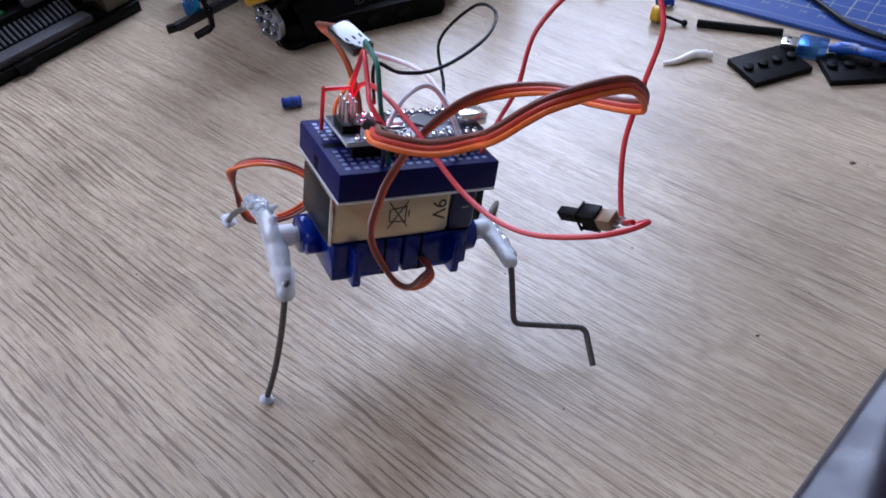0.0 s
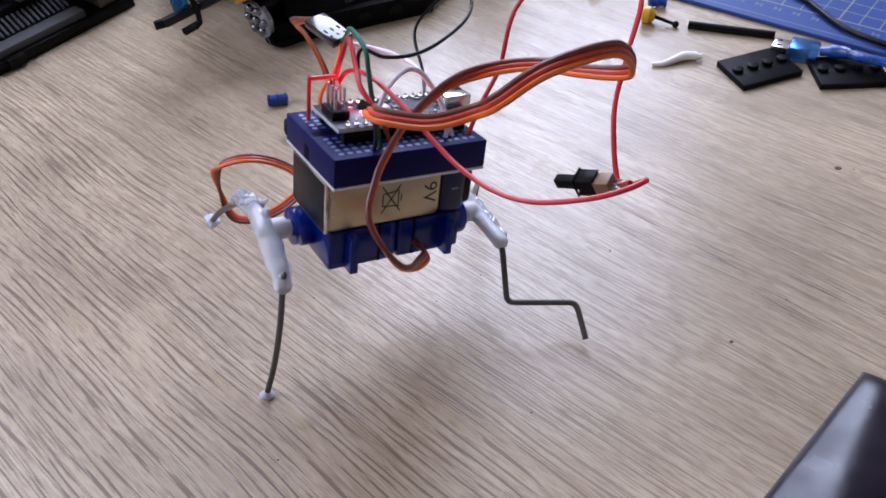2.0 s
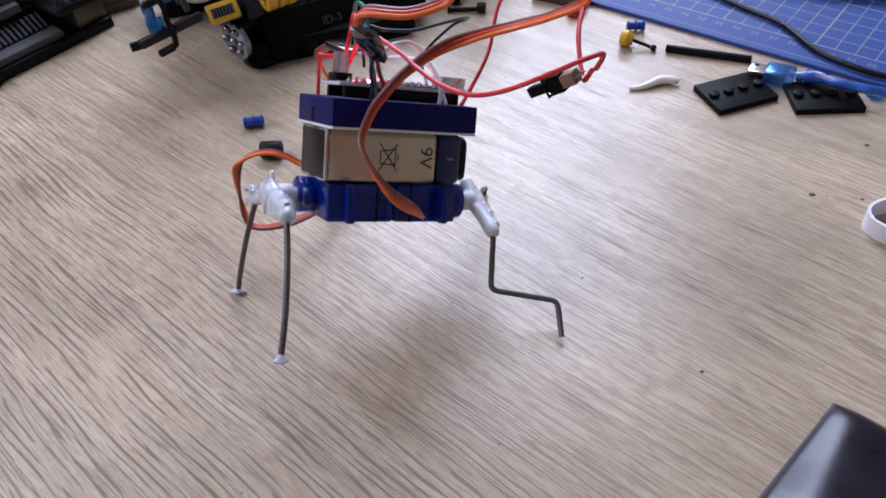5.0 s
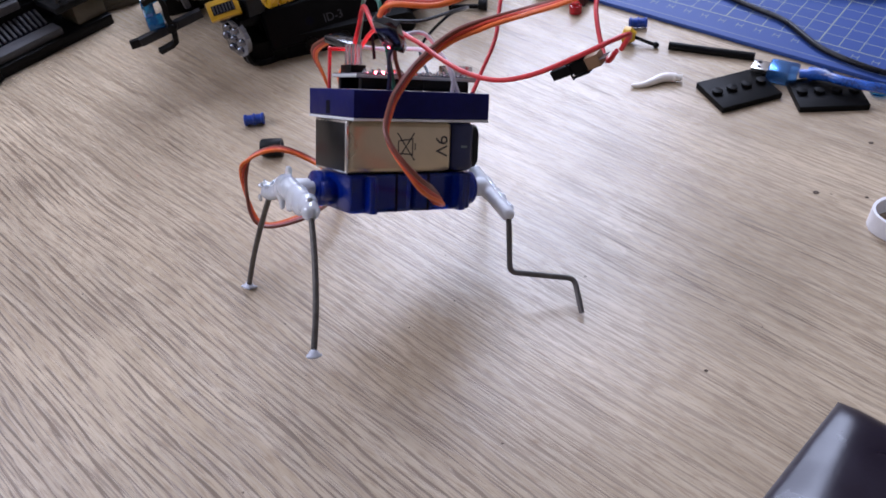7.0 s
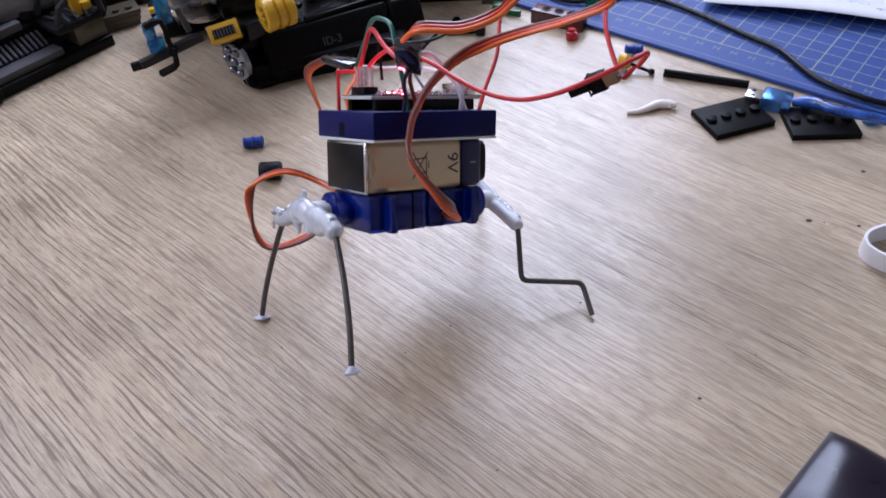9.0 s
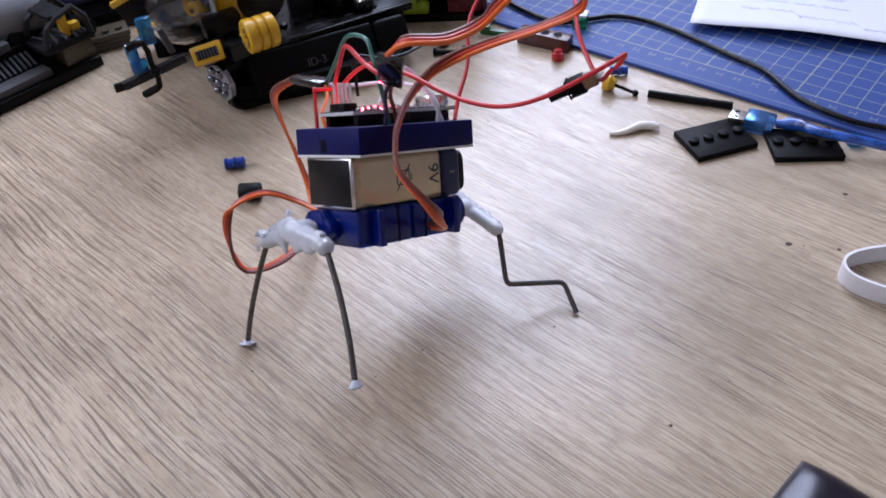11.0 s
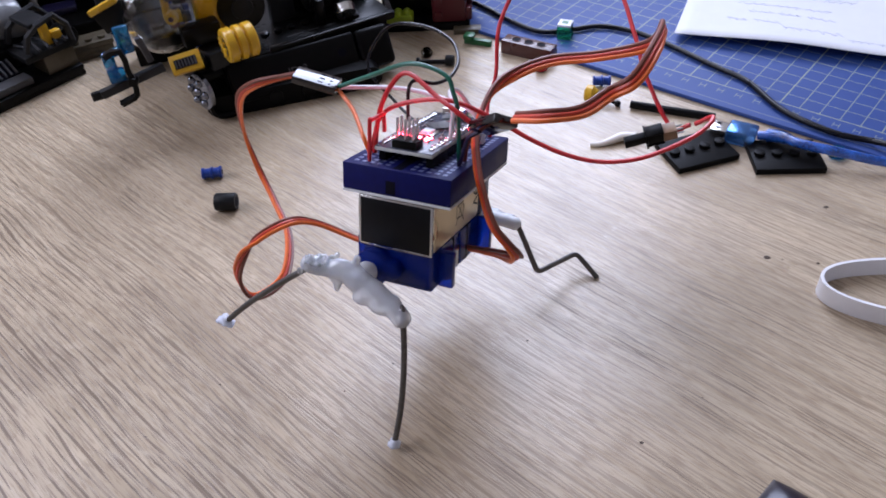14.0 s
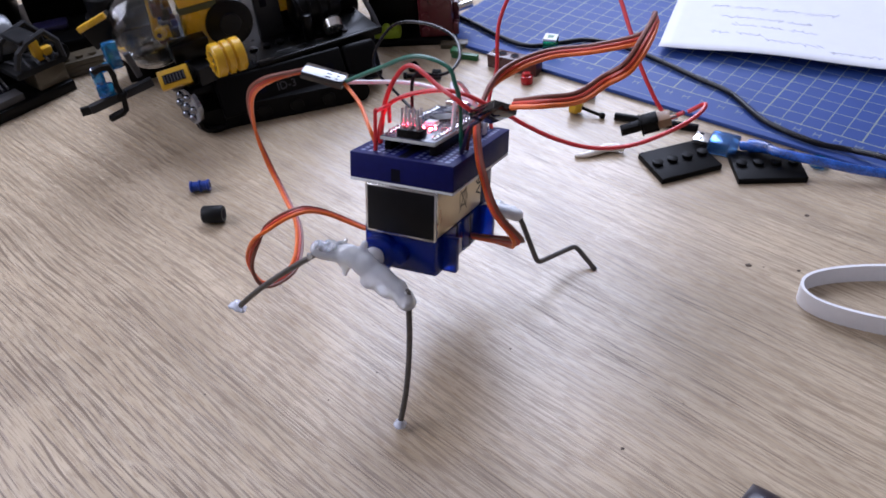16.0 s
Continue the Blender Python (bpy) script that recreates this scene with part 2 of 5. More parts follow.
TBLUE = mat("clear_sky_blue", (0.03, 0.34, 0.72), 0.08, trans=0.8, vary=0.1)
TGREEN = mat("clear_green", (0.03, 0.75, 0.34), 0.06, trans=0.85, vary=0.1)
TRED = mat("clear_red", (0.60, 0.015, 0.02), 0.12, trans=0.5)
CLEAR = mat("clear_plastic", (0.88, 0.90, 0.91), 0.02, trans=1.0, ior=1.46, vary=0.03)
SMOKE = mat("cloudy_clear_plastic", (0.42, 0.44, 0.47), 0.12, trans=0.55, vary=0.15)
CHROME = mat("chrome", (0.24, 0.25, 0.28), 0.2, metal=1.0)
IVORY = mat("ivory_plastic", (0.78, 0.74, 0.68), 0.3, vary=0.05)
BAND = mat("white_band", (0.80, 0.80, 0.82), 0.45, vary=0.04)
PAPER = mat("paper", (0.66, 0.675, 0.71), 0.85, vary=0.03, grain=120)
PEN = mat("blue_pen", (0.54, 0.56, 0.70), 0.6)
LEATHER = mat("dark_leather", (0.009, 0.0055, 0.014), 0.32, spec=0.5, vary=0.3, grain=900, bump=0.08)
USB = mat("clear_blue_cable", (0.025, 0.13, 0.55), 0.10, trans=0.35, coat=0.6, vary=0.95, grain=1300, bump=0.8)
USBCLEAR = mat("clear_blue_shell", (0.10, 0.30, 0.75), 0.10, trans=0.85, vary=0.1)
PALE = mat("pale_print", (0.16, 0.20, 0.22), 0.5)
CRUMB = mat("dark_crumb", (0.07, 0.048, 0.034), 0.8)


# ---- building helpers ----
def part(name, bm, material, parent=None, label="", smooth=40):
    me = bpy.data.meshes.new(name)
    bmesh.ops.recalc_face_normals(bm, faces=bm.faces[:])
    bm.to_mesh(me)
    bm.free()
    me.materials.append(material)
    if smooth:
        me.polygons.foreach_set("use_smooth", [True] * len(me.polygons))
        me.set_sharp_from_angle(angle=radians(smooth))
    ob = new(name, me)
    if parent:
        ob.parent = parent
    return tagged(ob, label)


def thing(name, label, category, group="", m=None, kind=""):
    ob = new(name)
    ob.empty_display_size = 0.01
    if m is not None:
        ob.matrix_world = m
    return tagged(ob, label, category, group, kind)


def box(bm, lo, hi, bevel=0.0, seg=2, m=None):
    lo, hi = Vector(lo), Vector(hi)
    r = bmesh.ops.create_cube(bm, size=1, matrix=Matrix.Translation((lo + hi) / 2) @ Matrix.Diagonal((*(hi - lo), 1)))
    vs = r["verts"]
    if bevel:
        es = list({e for v in vs for e in v.link_edges})
        g = bmesh.ops.bevel(bm, geom=es, offset=bevel, segments=seg, profile=0.5, affect="EDGES")
        vs = list({v for f in g["faces"] for v in f.verts} | {v for v in vs if v.is_valid})
    if m is not None:
        bmesh.ops.transform(bm, matrix=m, verts=[v for v in vs if v.is_valid])
    return bm


def boxm(lo, hi, bevel=0.0, seg=2, m=None):
    return box(bmesh.new(), lo, hi, bevel, seg, m)


def rod(bm, a, b, r, r2=None, seg=16, bevel=0.0):
    a, b = Vector(a), Vector(b)
    q = (b - a).to_track_quat("Z", "Y").to_matrix().to_4x4()
    res = bmesh.ops.create_cone(bm, cap_ends=True, segments=seg, radius1=r, radius2=r if r2 is None else r2, depth=(b - a).length,
                                matrix=Matrix.Translation((a + b) / 2) @ q)
    if bevel:
        es = [e for e in {e for v in res["verts"] for e in v.link_edges} if any(len(f.verts) > 4 for f in e.link_faces)]
        bmesh.ops.bevel(bm, geom=es, offset=bevel, segments=2, profile=0.5, affect="EDGES")
    return bm


def rodm(a, b, r, r2=None, seg=16, bevel=0.0):
    return rod(bmesh.new(), a, b, r, r2, seg, bevel)


def ball(bm, c, r, squash=(1, 1, 1), sub=2, m=None):
    mm = Matrix.Translation(c) @ (m or Matrix.Identity(4)) @ Matrix.Diagonal((*squash, 1))
    bmesh.ops.create_icosphere(bm, subdivisions=sub, radius=r, matrix=mm)
    return bm


def lathe(profile, a, b, seg=24):
    """A turned body from a to b; profile: (share of the length, radius)."""
    a, b = Vector(a), Vector(b)
    q = (b - a).to_track_quat("Z", "Y").to_matrix()
    bm = bmesh.new()
    rings = []
    for s, r in profile:
        c = a.lerp(b, s)
        rings.append([bm.verts.new(c + q @ Vector((r * math.cos(k * math.tau / seg), r * math.sin(k * math.tau / seg), 0))) for k in range(seg)])
    for p, n in zip(rings, rings[1:]):
        for k in range(seg):
            bm.faces.new((p[k], p[(k + 1) % seg], n[(k + 1) % seg], n[k]))
    bm.faces.new(rings[0])
    bm.faces.new(rings[-1])
    return bm


def spline(points, step=6):
    """A smooth line through the points."""
    p = [Vector(v) for v in points]
    p = [2 * p[0] - p[1], *p, 2 * p[-1] - p[-2]]
    out = []
    for i in range(1, len(p) - 2):
        a, b, c, d = p[i - 1:i + 3]
        for k in range(step):
            f = k / step
            out.append(0.5 * (2 * b + (c - a) * f + (2 * a - 5 * b + 4 * c - d) * f * f + (3 * b - a - 3 * c + d) * f ** 3))
    out.append(p[-2])
    return out


def tube(line, r, seg=8, closed=False, bm=None):
    bm = bm or bmesh.new()
    n = len(line)
    tang = []
    for i in range(n):
        a = line[i - 1] if (closed or i) else line[0]
        b = line[(i + 1) % n] if (closed or i < n - 1) else line[-1]
        tang.append((b - a).normalized())
    up = tang[0].orthogonal().normalized()
    rings = []
    for i, (c, t) in enumerate(zip(line, tang)):
        up = (up - t * up.dot(t)).normalized()
        side = t.cross(up)
        rr = r(i / (n - 1)) if callable(r) else r
        rings.append([bm.verts.new(c + rr * (math.cos(k * math.tau / seg) * up + math.sin(k * math.tau / seg) * side)) for k in range(seg)])
    pairs = list(zip(rings, rings[1:])) + ([(rings[-1], rings[0])] if closed else [])
    for p, q in pairs:
        for k in range(seg):
            bm.faces.new((p[k], p[(k + 1) % seg], q[(k + 1) % seg], q[k]))
    if not closed:
        bm.faces.new(rings[0])
        bm.faces.new(rings[-1])
    return bm


def mm_line(points, step=6):
    return [v * MM for v in spline(points, step)]


def beside(line, face, off):
    """The line moved sideways within a ribbon whose flat side looks to face, one direction for all of it or a list spread along it."""
    out = []
    last = None
    n = len(line)
    turns = [Vector(v).normalized() for v in face] if isinstance(face, list) else [Vector(face)] * 2
    for i, c in enumerate(line):
        t = (line[min(i + 1, n - 1)] - line[max(i - 1, 0)]).normalized()
        k = i / (n - 1) * (len(turns) - 1)
        j = min(int(k), len(turns) - 2)
        s = t.cross(turns[j].lerp(turns[j + 1], k - j))
        s = s.normalized() if s.length > 0.15 else (last or s.normalized())
        if last is not None:
            s = (s * 0.35 + last * 0.65).normalized()
        last = s
        out.append(c + s * off)
    return out


def lettering(text, size, material, parent, m, name="lettering", depth=0.00004):
    cu = bpy.data.curves.new(name, "FONT")
    cu.body, cu.size, cu.extrude = text, size, depth
    cu.align_x, cu.align_y = "CENTER", "CENTER"
    cu.materials.append(material)
    ob = new(name, cu)
    ob.parent = parent
    ob.matrix_local = m
    return ob


# ---- room ----
def room():
    def wall(name, lo, hi, material=WALL):
        ob = part(name, boxm(lo, hi), material, smooth=0)
        return tagged(ob, kind="structure")
    wall("floor", (-1.25, -2.0, -0.80), (1.9, 1.2, -0.74), CARPET)
    wall("ceiling", (-1.25, -2.0, 1.70), (1.9, 1.2, 1.76), CEIL)
    bm = bmesh.new()
    box(bm, (-1.37, -2.0, -0.74), (-1.25, -0.42, 1.70))
    box(bm, (-1.37, 0.70, -0.74), (-1.25, 1.2, 1.70))
    box(bm, (-1.37, -0.42, -0.74), (-1.25, 0.70, 0.48))
    box(bm, (-1.37, -0.42, 1.52), (-1.25, 0.70, 1.70))
    tagged(part("wall_west", bm, WALL, smooth=0), kind="structure")
    w = tagged(new("window_2"), kind="structure")
    bm = bmesh.new()
    for a, c in (((-1.34, -0.42, 0.48), (-1.29, 0.70, 0.52)), ((-1.34, -0.42, 1.48), (-1.29, 0.70, 1.52)), ((-1.34, -0.42, 0.52), (-1.29, -0.38, 1.48)), ((-1.34, 0.66, 0.52), (-1.29, 0.70, 1.48))):
        box(bm, a, c, 0.004)
    part("window_frame", bm, FRAMEW, w)
    wall("wall_east", (1.90, -2.0, -0.74), (1.96, 1.2, 1.70))
    wall("wall_south", (-1.25, -2.06, -0.74), (1.9, -2.0, 1.70))
    x0, x1, z0, z1 = -0.34, 0.30, 0.28, 1.20
    bm = bmesh.new()
    box(bm, (-1.25, 1.08, -0.74), (x0, 1.2, 1.70))
    box(bm, (x1, 1.08, -0.74), (1.9, 1.2, 1.70))
    box(bm, (x0, 1.08, -0.74), (x1, 1.2, z0))
    box(bm, (x0, 1.08, z1), (x1, 1.2, 1.70))
    tagged(part("wall_north", bm, WALL, smooth=0), kind="structure")
    w = tagged(new("window_1"), kind="structure")
    bm = bmesh.new()
    for a, b in (((x0, 1.10, z0), (x1, 1.15, z0 + 0.04)), ((x0, 1.10, z1 - 0.04), (x1, 1.15, z1)),
                 ((x0, 1.10, z0 + 0.04), (x0 + 0.04, 1.15, z1 - 0.04)), ((x1 - 0.04, 1.10, z0 + 0.04), (x1, 1.15, z1 - 0.04))):
        box(bm, a, b, 0.004)
    part("window_frame", bm, FRAMEW, w)


def desk():
    top = part("desk_top", boxm((-1.2, -0.45, -0.025), (1.4, 1.02, 0.0), 0.002), OAK, smooth=30)
    d = tagged(thing("desk", "light oak veneer desk top with dark open grain", "desk"), kind="structure")
    top.parent = d
    for x in (-1.1, 1.3):
        for y in (-0.38, 0.95):
            part("leg", boxm((x - 0.025, y - 0.025, -0.74), (x + 0.025, y + 0.025, -0.025), 0.003), DGREY, d)


room()
desk()


# ---- the walking robot ----
STEPS = [
    (0, 5.1, 177.8, 51.1, -7.5, 16.0, 30.2, 17.4, -20.9),
    (0.5, 0.7, 189.0, 46.4, -28.9, 13.4, 25.1, 19.5, 0.4),
    (1, 4.9, 203.6, 50.8, -28.5, 20.2, 18.5, -6.8, 0.7),
    (1.5, 2.6, 188.2, 46.9, -4.7, 10.2, 29.5, -4.4, -20.2),
    (2, 11.2, 184.1, 51.1, -8.2, 15.8, 36.4, 18.2, -18.8),
    (2.5, 7.7, 193.8, 46.4, -28.0, 13.7, 29.8, 18.2, -0.8),
    (3, 13.3, 207.6, 51.5, -28.6, 20.2, 22.4, -7.9, 0.2),
    (3.5, 12.6, 193.6, 46.4, -2.9, 10.6, 33.9, -6.1, -23.7),
    (4, 22.7, 188.7, 50.3, -7.1, 16.1, 40.6, 16.4, -19.0),
    (4.5, 14.2, 199.4, 45.5, -26.9, 14.2, 35.0, 17.7, -2.3),
    (5, 16.9, 213.4, 50.2, -27.8, 20.7, 27.9, -6.2, -1.5),
    (5.5, 20.1, 198.3, 45.9, -2.3, 11.2, 39.9, -6.7, -24.4),
    (6, 30.0, 194.5, 50.2, -6.1, 16.5, 47.3, 16.3, -20.1),
    (6.5, 20.6, 205.0, 44.6, -25.8, 14.7, 40.2, 17.1, -3.7),
    (7, 20.4, 219.2, 48.9, -27.1, 21.1, 33.4, -4.5, -3.3),
    (7.5, 27.5, 203.0, 45.5, -1.7, 11.8, 46.0, -7.2, -25.1),
    (8, 37.4, 200.3, 50.1, -5.1, 16.9, 53.9, 16.1, -21.2),
    (8.5, 29.7, 208.9, 44.7, -25.8, 14.7, 47.5, 17.1, -3.0),
    (9, 24.6, 223.8, 49.5, -25.2, 21.0, 40.0, -8.3, -4.0),
    (9.5, 32.3, 209.2, 44.9, -1.4, 12.7, 54.0, -7.3, -26.7),
    (10, 42.2, 207.5, 50.6, -3.9, 17.1, 61.9, 15.4, -21.6),
    (10.5, 33.4, 215.3, 45.5, -24.8, 14.6, 55.4, 16.3, -2.3),
    (11, 27.8, 229.6, 49.6, -24.5, 21.5, 47.4, -8.8, -4.6),
    (11.5, 37.1, 215.5, 44.4, -1.1, 13.6, 61.9, -7.4, -28.3),
    (12, 47.1, 214.7, 51.1, -2.7, 17.3, 69.9, 14.7, -22.1),
    (12.5, 37.1, 221.6, 46.4, -23.7, 14.5, 63.4, 15.4, -1.7),
    (13, 31.0, 235.5, 49.7, -23.8, 22.1, 54.8, -9.4, -5.1),
    (13.5, 42.9, 226.0, 45.2, -0.5, 14.7, 67.8, -7.7, -29.1),
    (14, 54.0, 224.1, 50.3, -2.1, 17.5, 74.3, 13.8, -23.6),
    (14.5, 43.1, 230.8, 46.4, -22.8, 14.4, 65.4, 15.2, -2.6),
    (15, 36.8, 244.4, 49.6, -22.6, 20.6, 56.3, -9.4, -5.3),
    (15.5, 49.5, 237.8, 45.4, -1.4, 14.8, 67.5, -6.4, -28.1),
    (16, 60.4, 235.6, 50.8, -2.7, 17.1, 73.6, 14.5, -21.5),
]
SHAFT_A = Vector((-31.5, 7.3, -6.8)) * MM
SHAFT_B = Vector((31.5, -3.7, -6.9)) * MM


def breadboard(bot):
    x0, x1, y, z0, z1 = -25.5, 25.9, 18.95, 18.5, 27.5
    board = part("breadboard", boxm((x0 * MM, -y * MM, z0 * MM), (x1 * MM, y * MM, z1 * MM), 0.0005), BOARDBLUE, bot, "dark blue mini breadboard")
    part("foam_tape", boxm((x0 * MM, -y * MM, 17.6 * MM), (x1 * MM, y * MM, 18.45 * MM), 0.0002), TAPE, board, "white foam tape")
    bm = bmesh.new()
    p = 2.76
    for i in range(17):
        for j in range(5):
            for s in (-1, 1):
                cx, cy = (i - 8) * p + 0.2, s * (4.4 + j * p)
                box(bm, ((cx - 0.75) * MM, (cy - 0.75) * MM, 27.42 * MM), ((cx + 0.75) * MM, (cy + 0.75) * MM, 27.54 * MM))
    tagged(part("contact_field", bm, HOLEBLUE, board, smooth=0), kind="stuff")
    tagged(part("centre_groove", boxm((x0 * MM + 0.001, -0.0016, 27.40 * MM), (x1 * MM - 0.001, 0.0016, 27.53 * MM)), SLOT, board, smooth=0))
    for lo, hi in (((x0 - 0.05, 0.0, 19.2), (x0 + 1, 3.4, 23.6)),):
        part("side_slot", boxm([v * MM for v in lo], [v * MM for v in hi]), SLOT, board, smooth=0)


def battery(bot):
    xl, xr, y, h = -25.5, 25.6, 13.3, 17.5
    case = part("battery", boxm(((xl + 0.9) * MM, -y * MM, 0.15 * MM), (15.0 * MM, y * MM, h * MM), 0.0022, 3), GOLD, bot, "gold labelled nine volt battery with navy end")
    part("navy_end", boxm((15.02 * MM, -y * MM, 0.15 * MM), (24.2 * MM, y * MM, h * MM), 0.0022, 3), NAVY, case)
    part("end_cap", boxm((23.0 * MM, -(y - 1.2) * MM, 1.2 * MM), (xr * MM, (y - 1.2) * MM, (h - 1) * MM), 0.0035, 3), CELLBLACK, case, "black rounded terminal end")
    for s in (-1, 1):
        part("terminal", rodm((xr * MM, s * 6.3 * MM, 8.8 * MM), ((xr + 2.6) * MM, s * 6.3 * MM, 8.8 * MM), 0.0028, seg=14, bevel=0.0004), STEEL, case)
    rim = boxm((xl * MM, -y * MM, 0.15 * MM), ((xl + 1.2) * MM, y * MM, h * MM), 0.0009, 2)
    part("steel_rim", rim, STEEL, case, "bright crimped steel rim")
    part("end_plate", boxm(((xl - 0.12) * MM, -(y - 0.9) * MM, 1.0 * MM), ((xl + 0.3) * MM, (y - 0.9) * MM, (h - 0.8) * MM), 0.0001), CELLBLACK, case)
    side = Matrix.Translation((0, -(y + 0.03) * MM, 0))
    turn = Matrix.Rotation(radians(90), 4, "X")
    lettering("9V", 0.0068, INK, case, side @ Matrix.Translation((10.2 * MM, 0, 9.2 * MM)) @ turn @ Matrix.Rotation(radians(-90), 4, "Z"))
    bm = bmesh.new()

    def stroke(a, b, w=0.22):
        a, b = Vector(a), Vector(b)
        d = (b - a).normalized()
        n = Vector((-d.y, d.x)) * w
        vs = [bm.verts.new(Vector((q.x, -(y + 0.06), q.y)) * MM) for q in (a + n, b + n, b - n, a - n)]
        bm.faces.new(vs)
    cx, cz = -3.5, 9.0
    pts = [(-4.6, -3.2), (4.6, 3.2)], [(-4.6, 3.4), (4.6, -3.2)], [(-2.6, 2.6), (-2.2, -2.8)], [(2.6, 2.6), (2.0, -2.8)], [(-2.2, -2.8), (2.0, -2.8)], [(-3.0, 2.6), (3.0, 2.6)], [(-1.2, 3.6), (1.2, 3.6)]
    for a, b in pts:
        stroke((cx + a[1], cz + a[0]), (cx + b[1], cz + b[0]))
    part("bin_symbol", bm, INK, case, "crossed out bin printed in black", smooth=0)
    part("navy_print", boxm((18.5 * MM, -(y + 0.05) * MM, 8.6 * MM), (21.0 * MM, -(y - 0.05) * MM, 9.3 * MM)), PALE, case, smooth=0)


def servo(bot, s, shaft):
    """A small clear blue servo lying on its side; its shaft points to s along x."""
    y0, z0, z1 = 12.6, -13.3, -0.15
    def X(a):
        return s * a * MM
    def bx(a, b, ya, yb, za, zb, bev=0.0006):
        return boxm((min(X(a), X(b)), ya * MM, za * MM), (max(X(a), X(b)), yb * MM, zb * MM), bev)
    body = part("servo", bx(0.4, 23.6, -y0, y0, z0, z1, 0.0008), SERVO, bot, "clear blue micro servo")
    part("gearbox_inside", bx(1.8, 22.4, -y0 + 1.4, y0 - 1.4, z0 + 1.3, z1 - 1.2, 0.0004), SERVO_IN, body, "dark motor and gears inside")
    for q in (-1, 1):
        part("mounting_tab", bx(15.6, 18.4, q * y0, q * (y0 + 5.0), z0 + 0.3, z1 - 0.3, 0.0004) if q > 0 else bx(15.6, 18.4, -y0 - 5.0, -y0, z0 + 0.3, z1 - 0.3, 0.0004), SERVO, body)
    yc, zc = shaft.y / MM, shaft.z / MM
    part("gear_tower", rodm((X(23.4), shaft.y, shaft.z), (X(28.6), shaft.y, shaft.z), 0.0063, seg=28, bevel=0.0005), SERVO, body)
    yo = yc - (6.5 if yc > 0 else -6.5)
    part("idler_tower", rodm((X(23.4), yo * MM, shaft.z), (X(28.2), yo * MM, shaft.z), 0.0034, seg=20, bevel=0.0004), SERVO, body)
    part("output_shaft", rodm((X(28.4), shaft.y, shaft.z), (X(33.0), shaft.y, shaft.z), 0.0025, seg=18), HORN, body)
    part("case_seam", bx(6.0, 6.4, -y0 - 0.06, y0 + 0.06, z0 - 0.06, z1), SLOT, body)
    for yy in (-9.5, 9.5):
        part("screw", rodm((X(0.4) if s > 0 else X(0.4), yy * MM, (z0 + 2) * MM), (X(-0.2), yy * MM, (z0 + 2) * MM), 0.0011, seg=10), STEEL, body)


def lumps(bm, path, seed, r0=2.2, spread=1.0, n=24, vary=0.22):
    rnd = random.Random(seed)
    line = mm_line(path, 8)
    for k in range(n):
        c = line[int(k / (n - 1) * (len(line) - 1))]
        off = Vector((rnd.uniform(-1, 1), rnd.uniform(-1, 1), rnd.uniform(-1, 1))) * spread * MM
        ball(bm, c + off, rnd.uniform(1 - vary, 1 + vary) * r0 * MM, [rnd.uniform(1 - vary, 1 + vary) for q in range(3)], 2)


def skin(ob, voxel, rounds=6):
    """Melt overlapping lumps into one skin."""
    rm = ob.modifiers.new("melt", "REMESH")
    rm.mode, rm.voxel_size, rm.use_smooth_shade = "VOXEL", voxel, True
    sm = ob.modifiers.new("soften", "SMOOTH")
    sm.factor, sm.iterations = 0.6, rounds


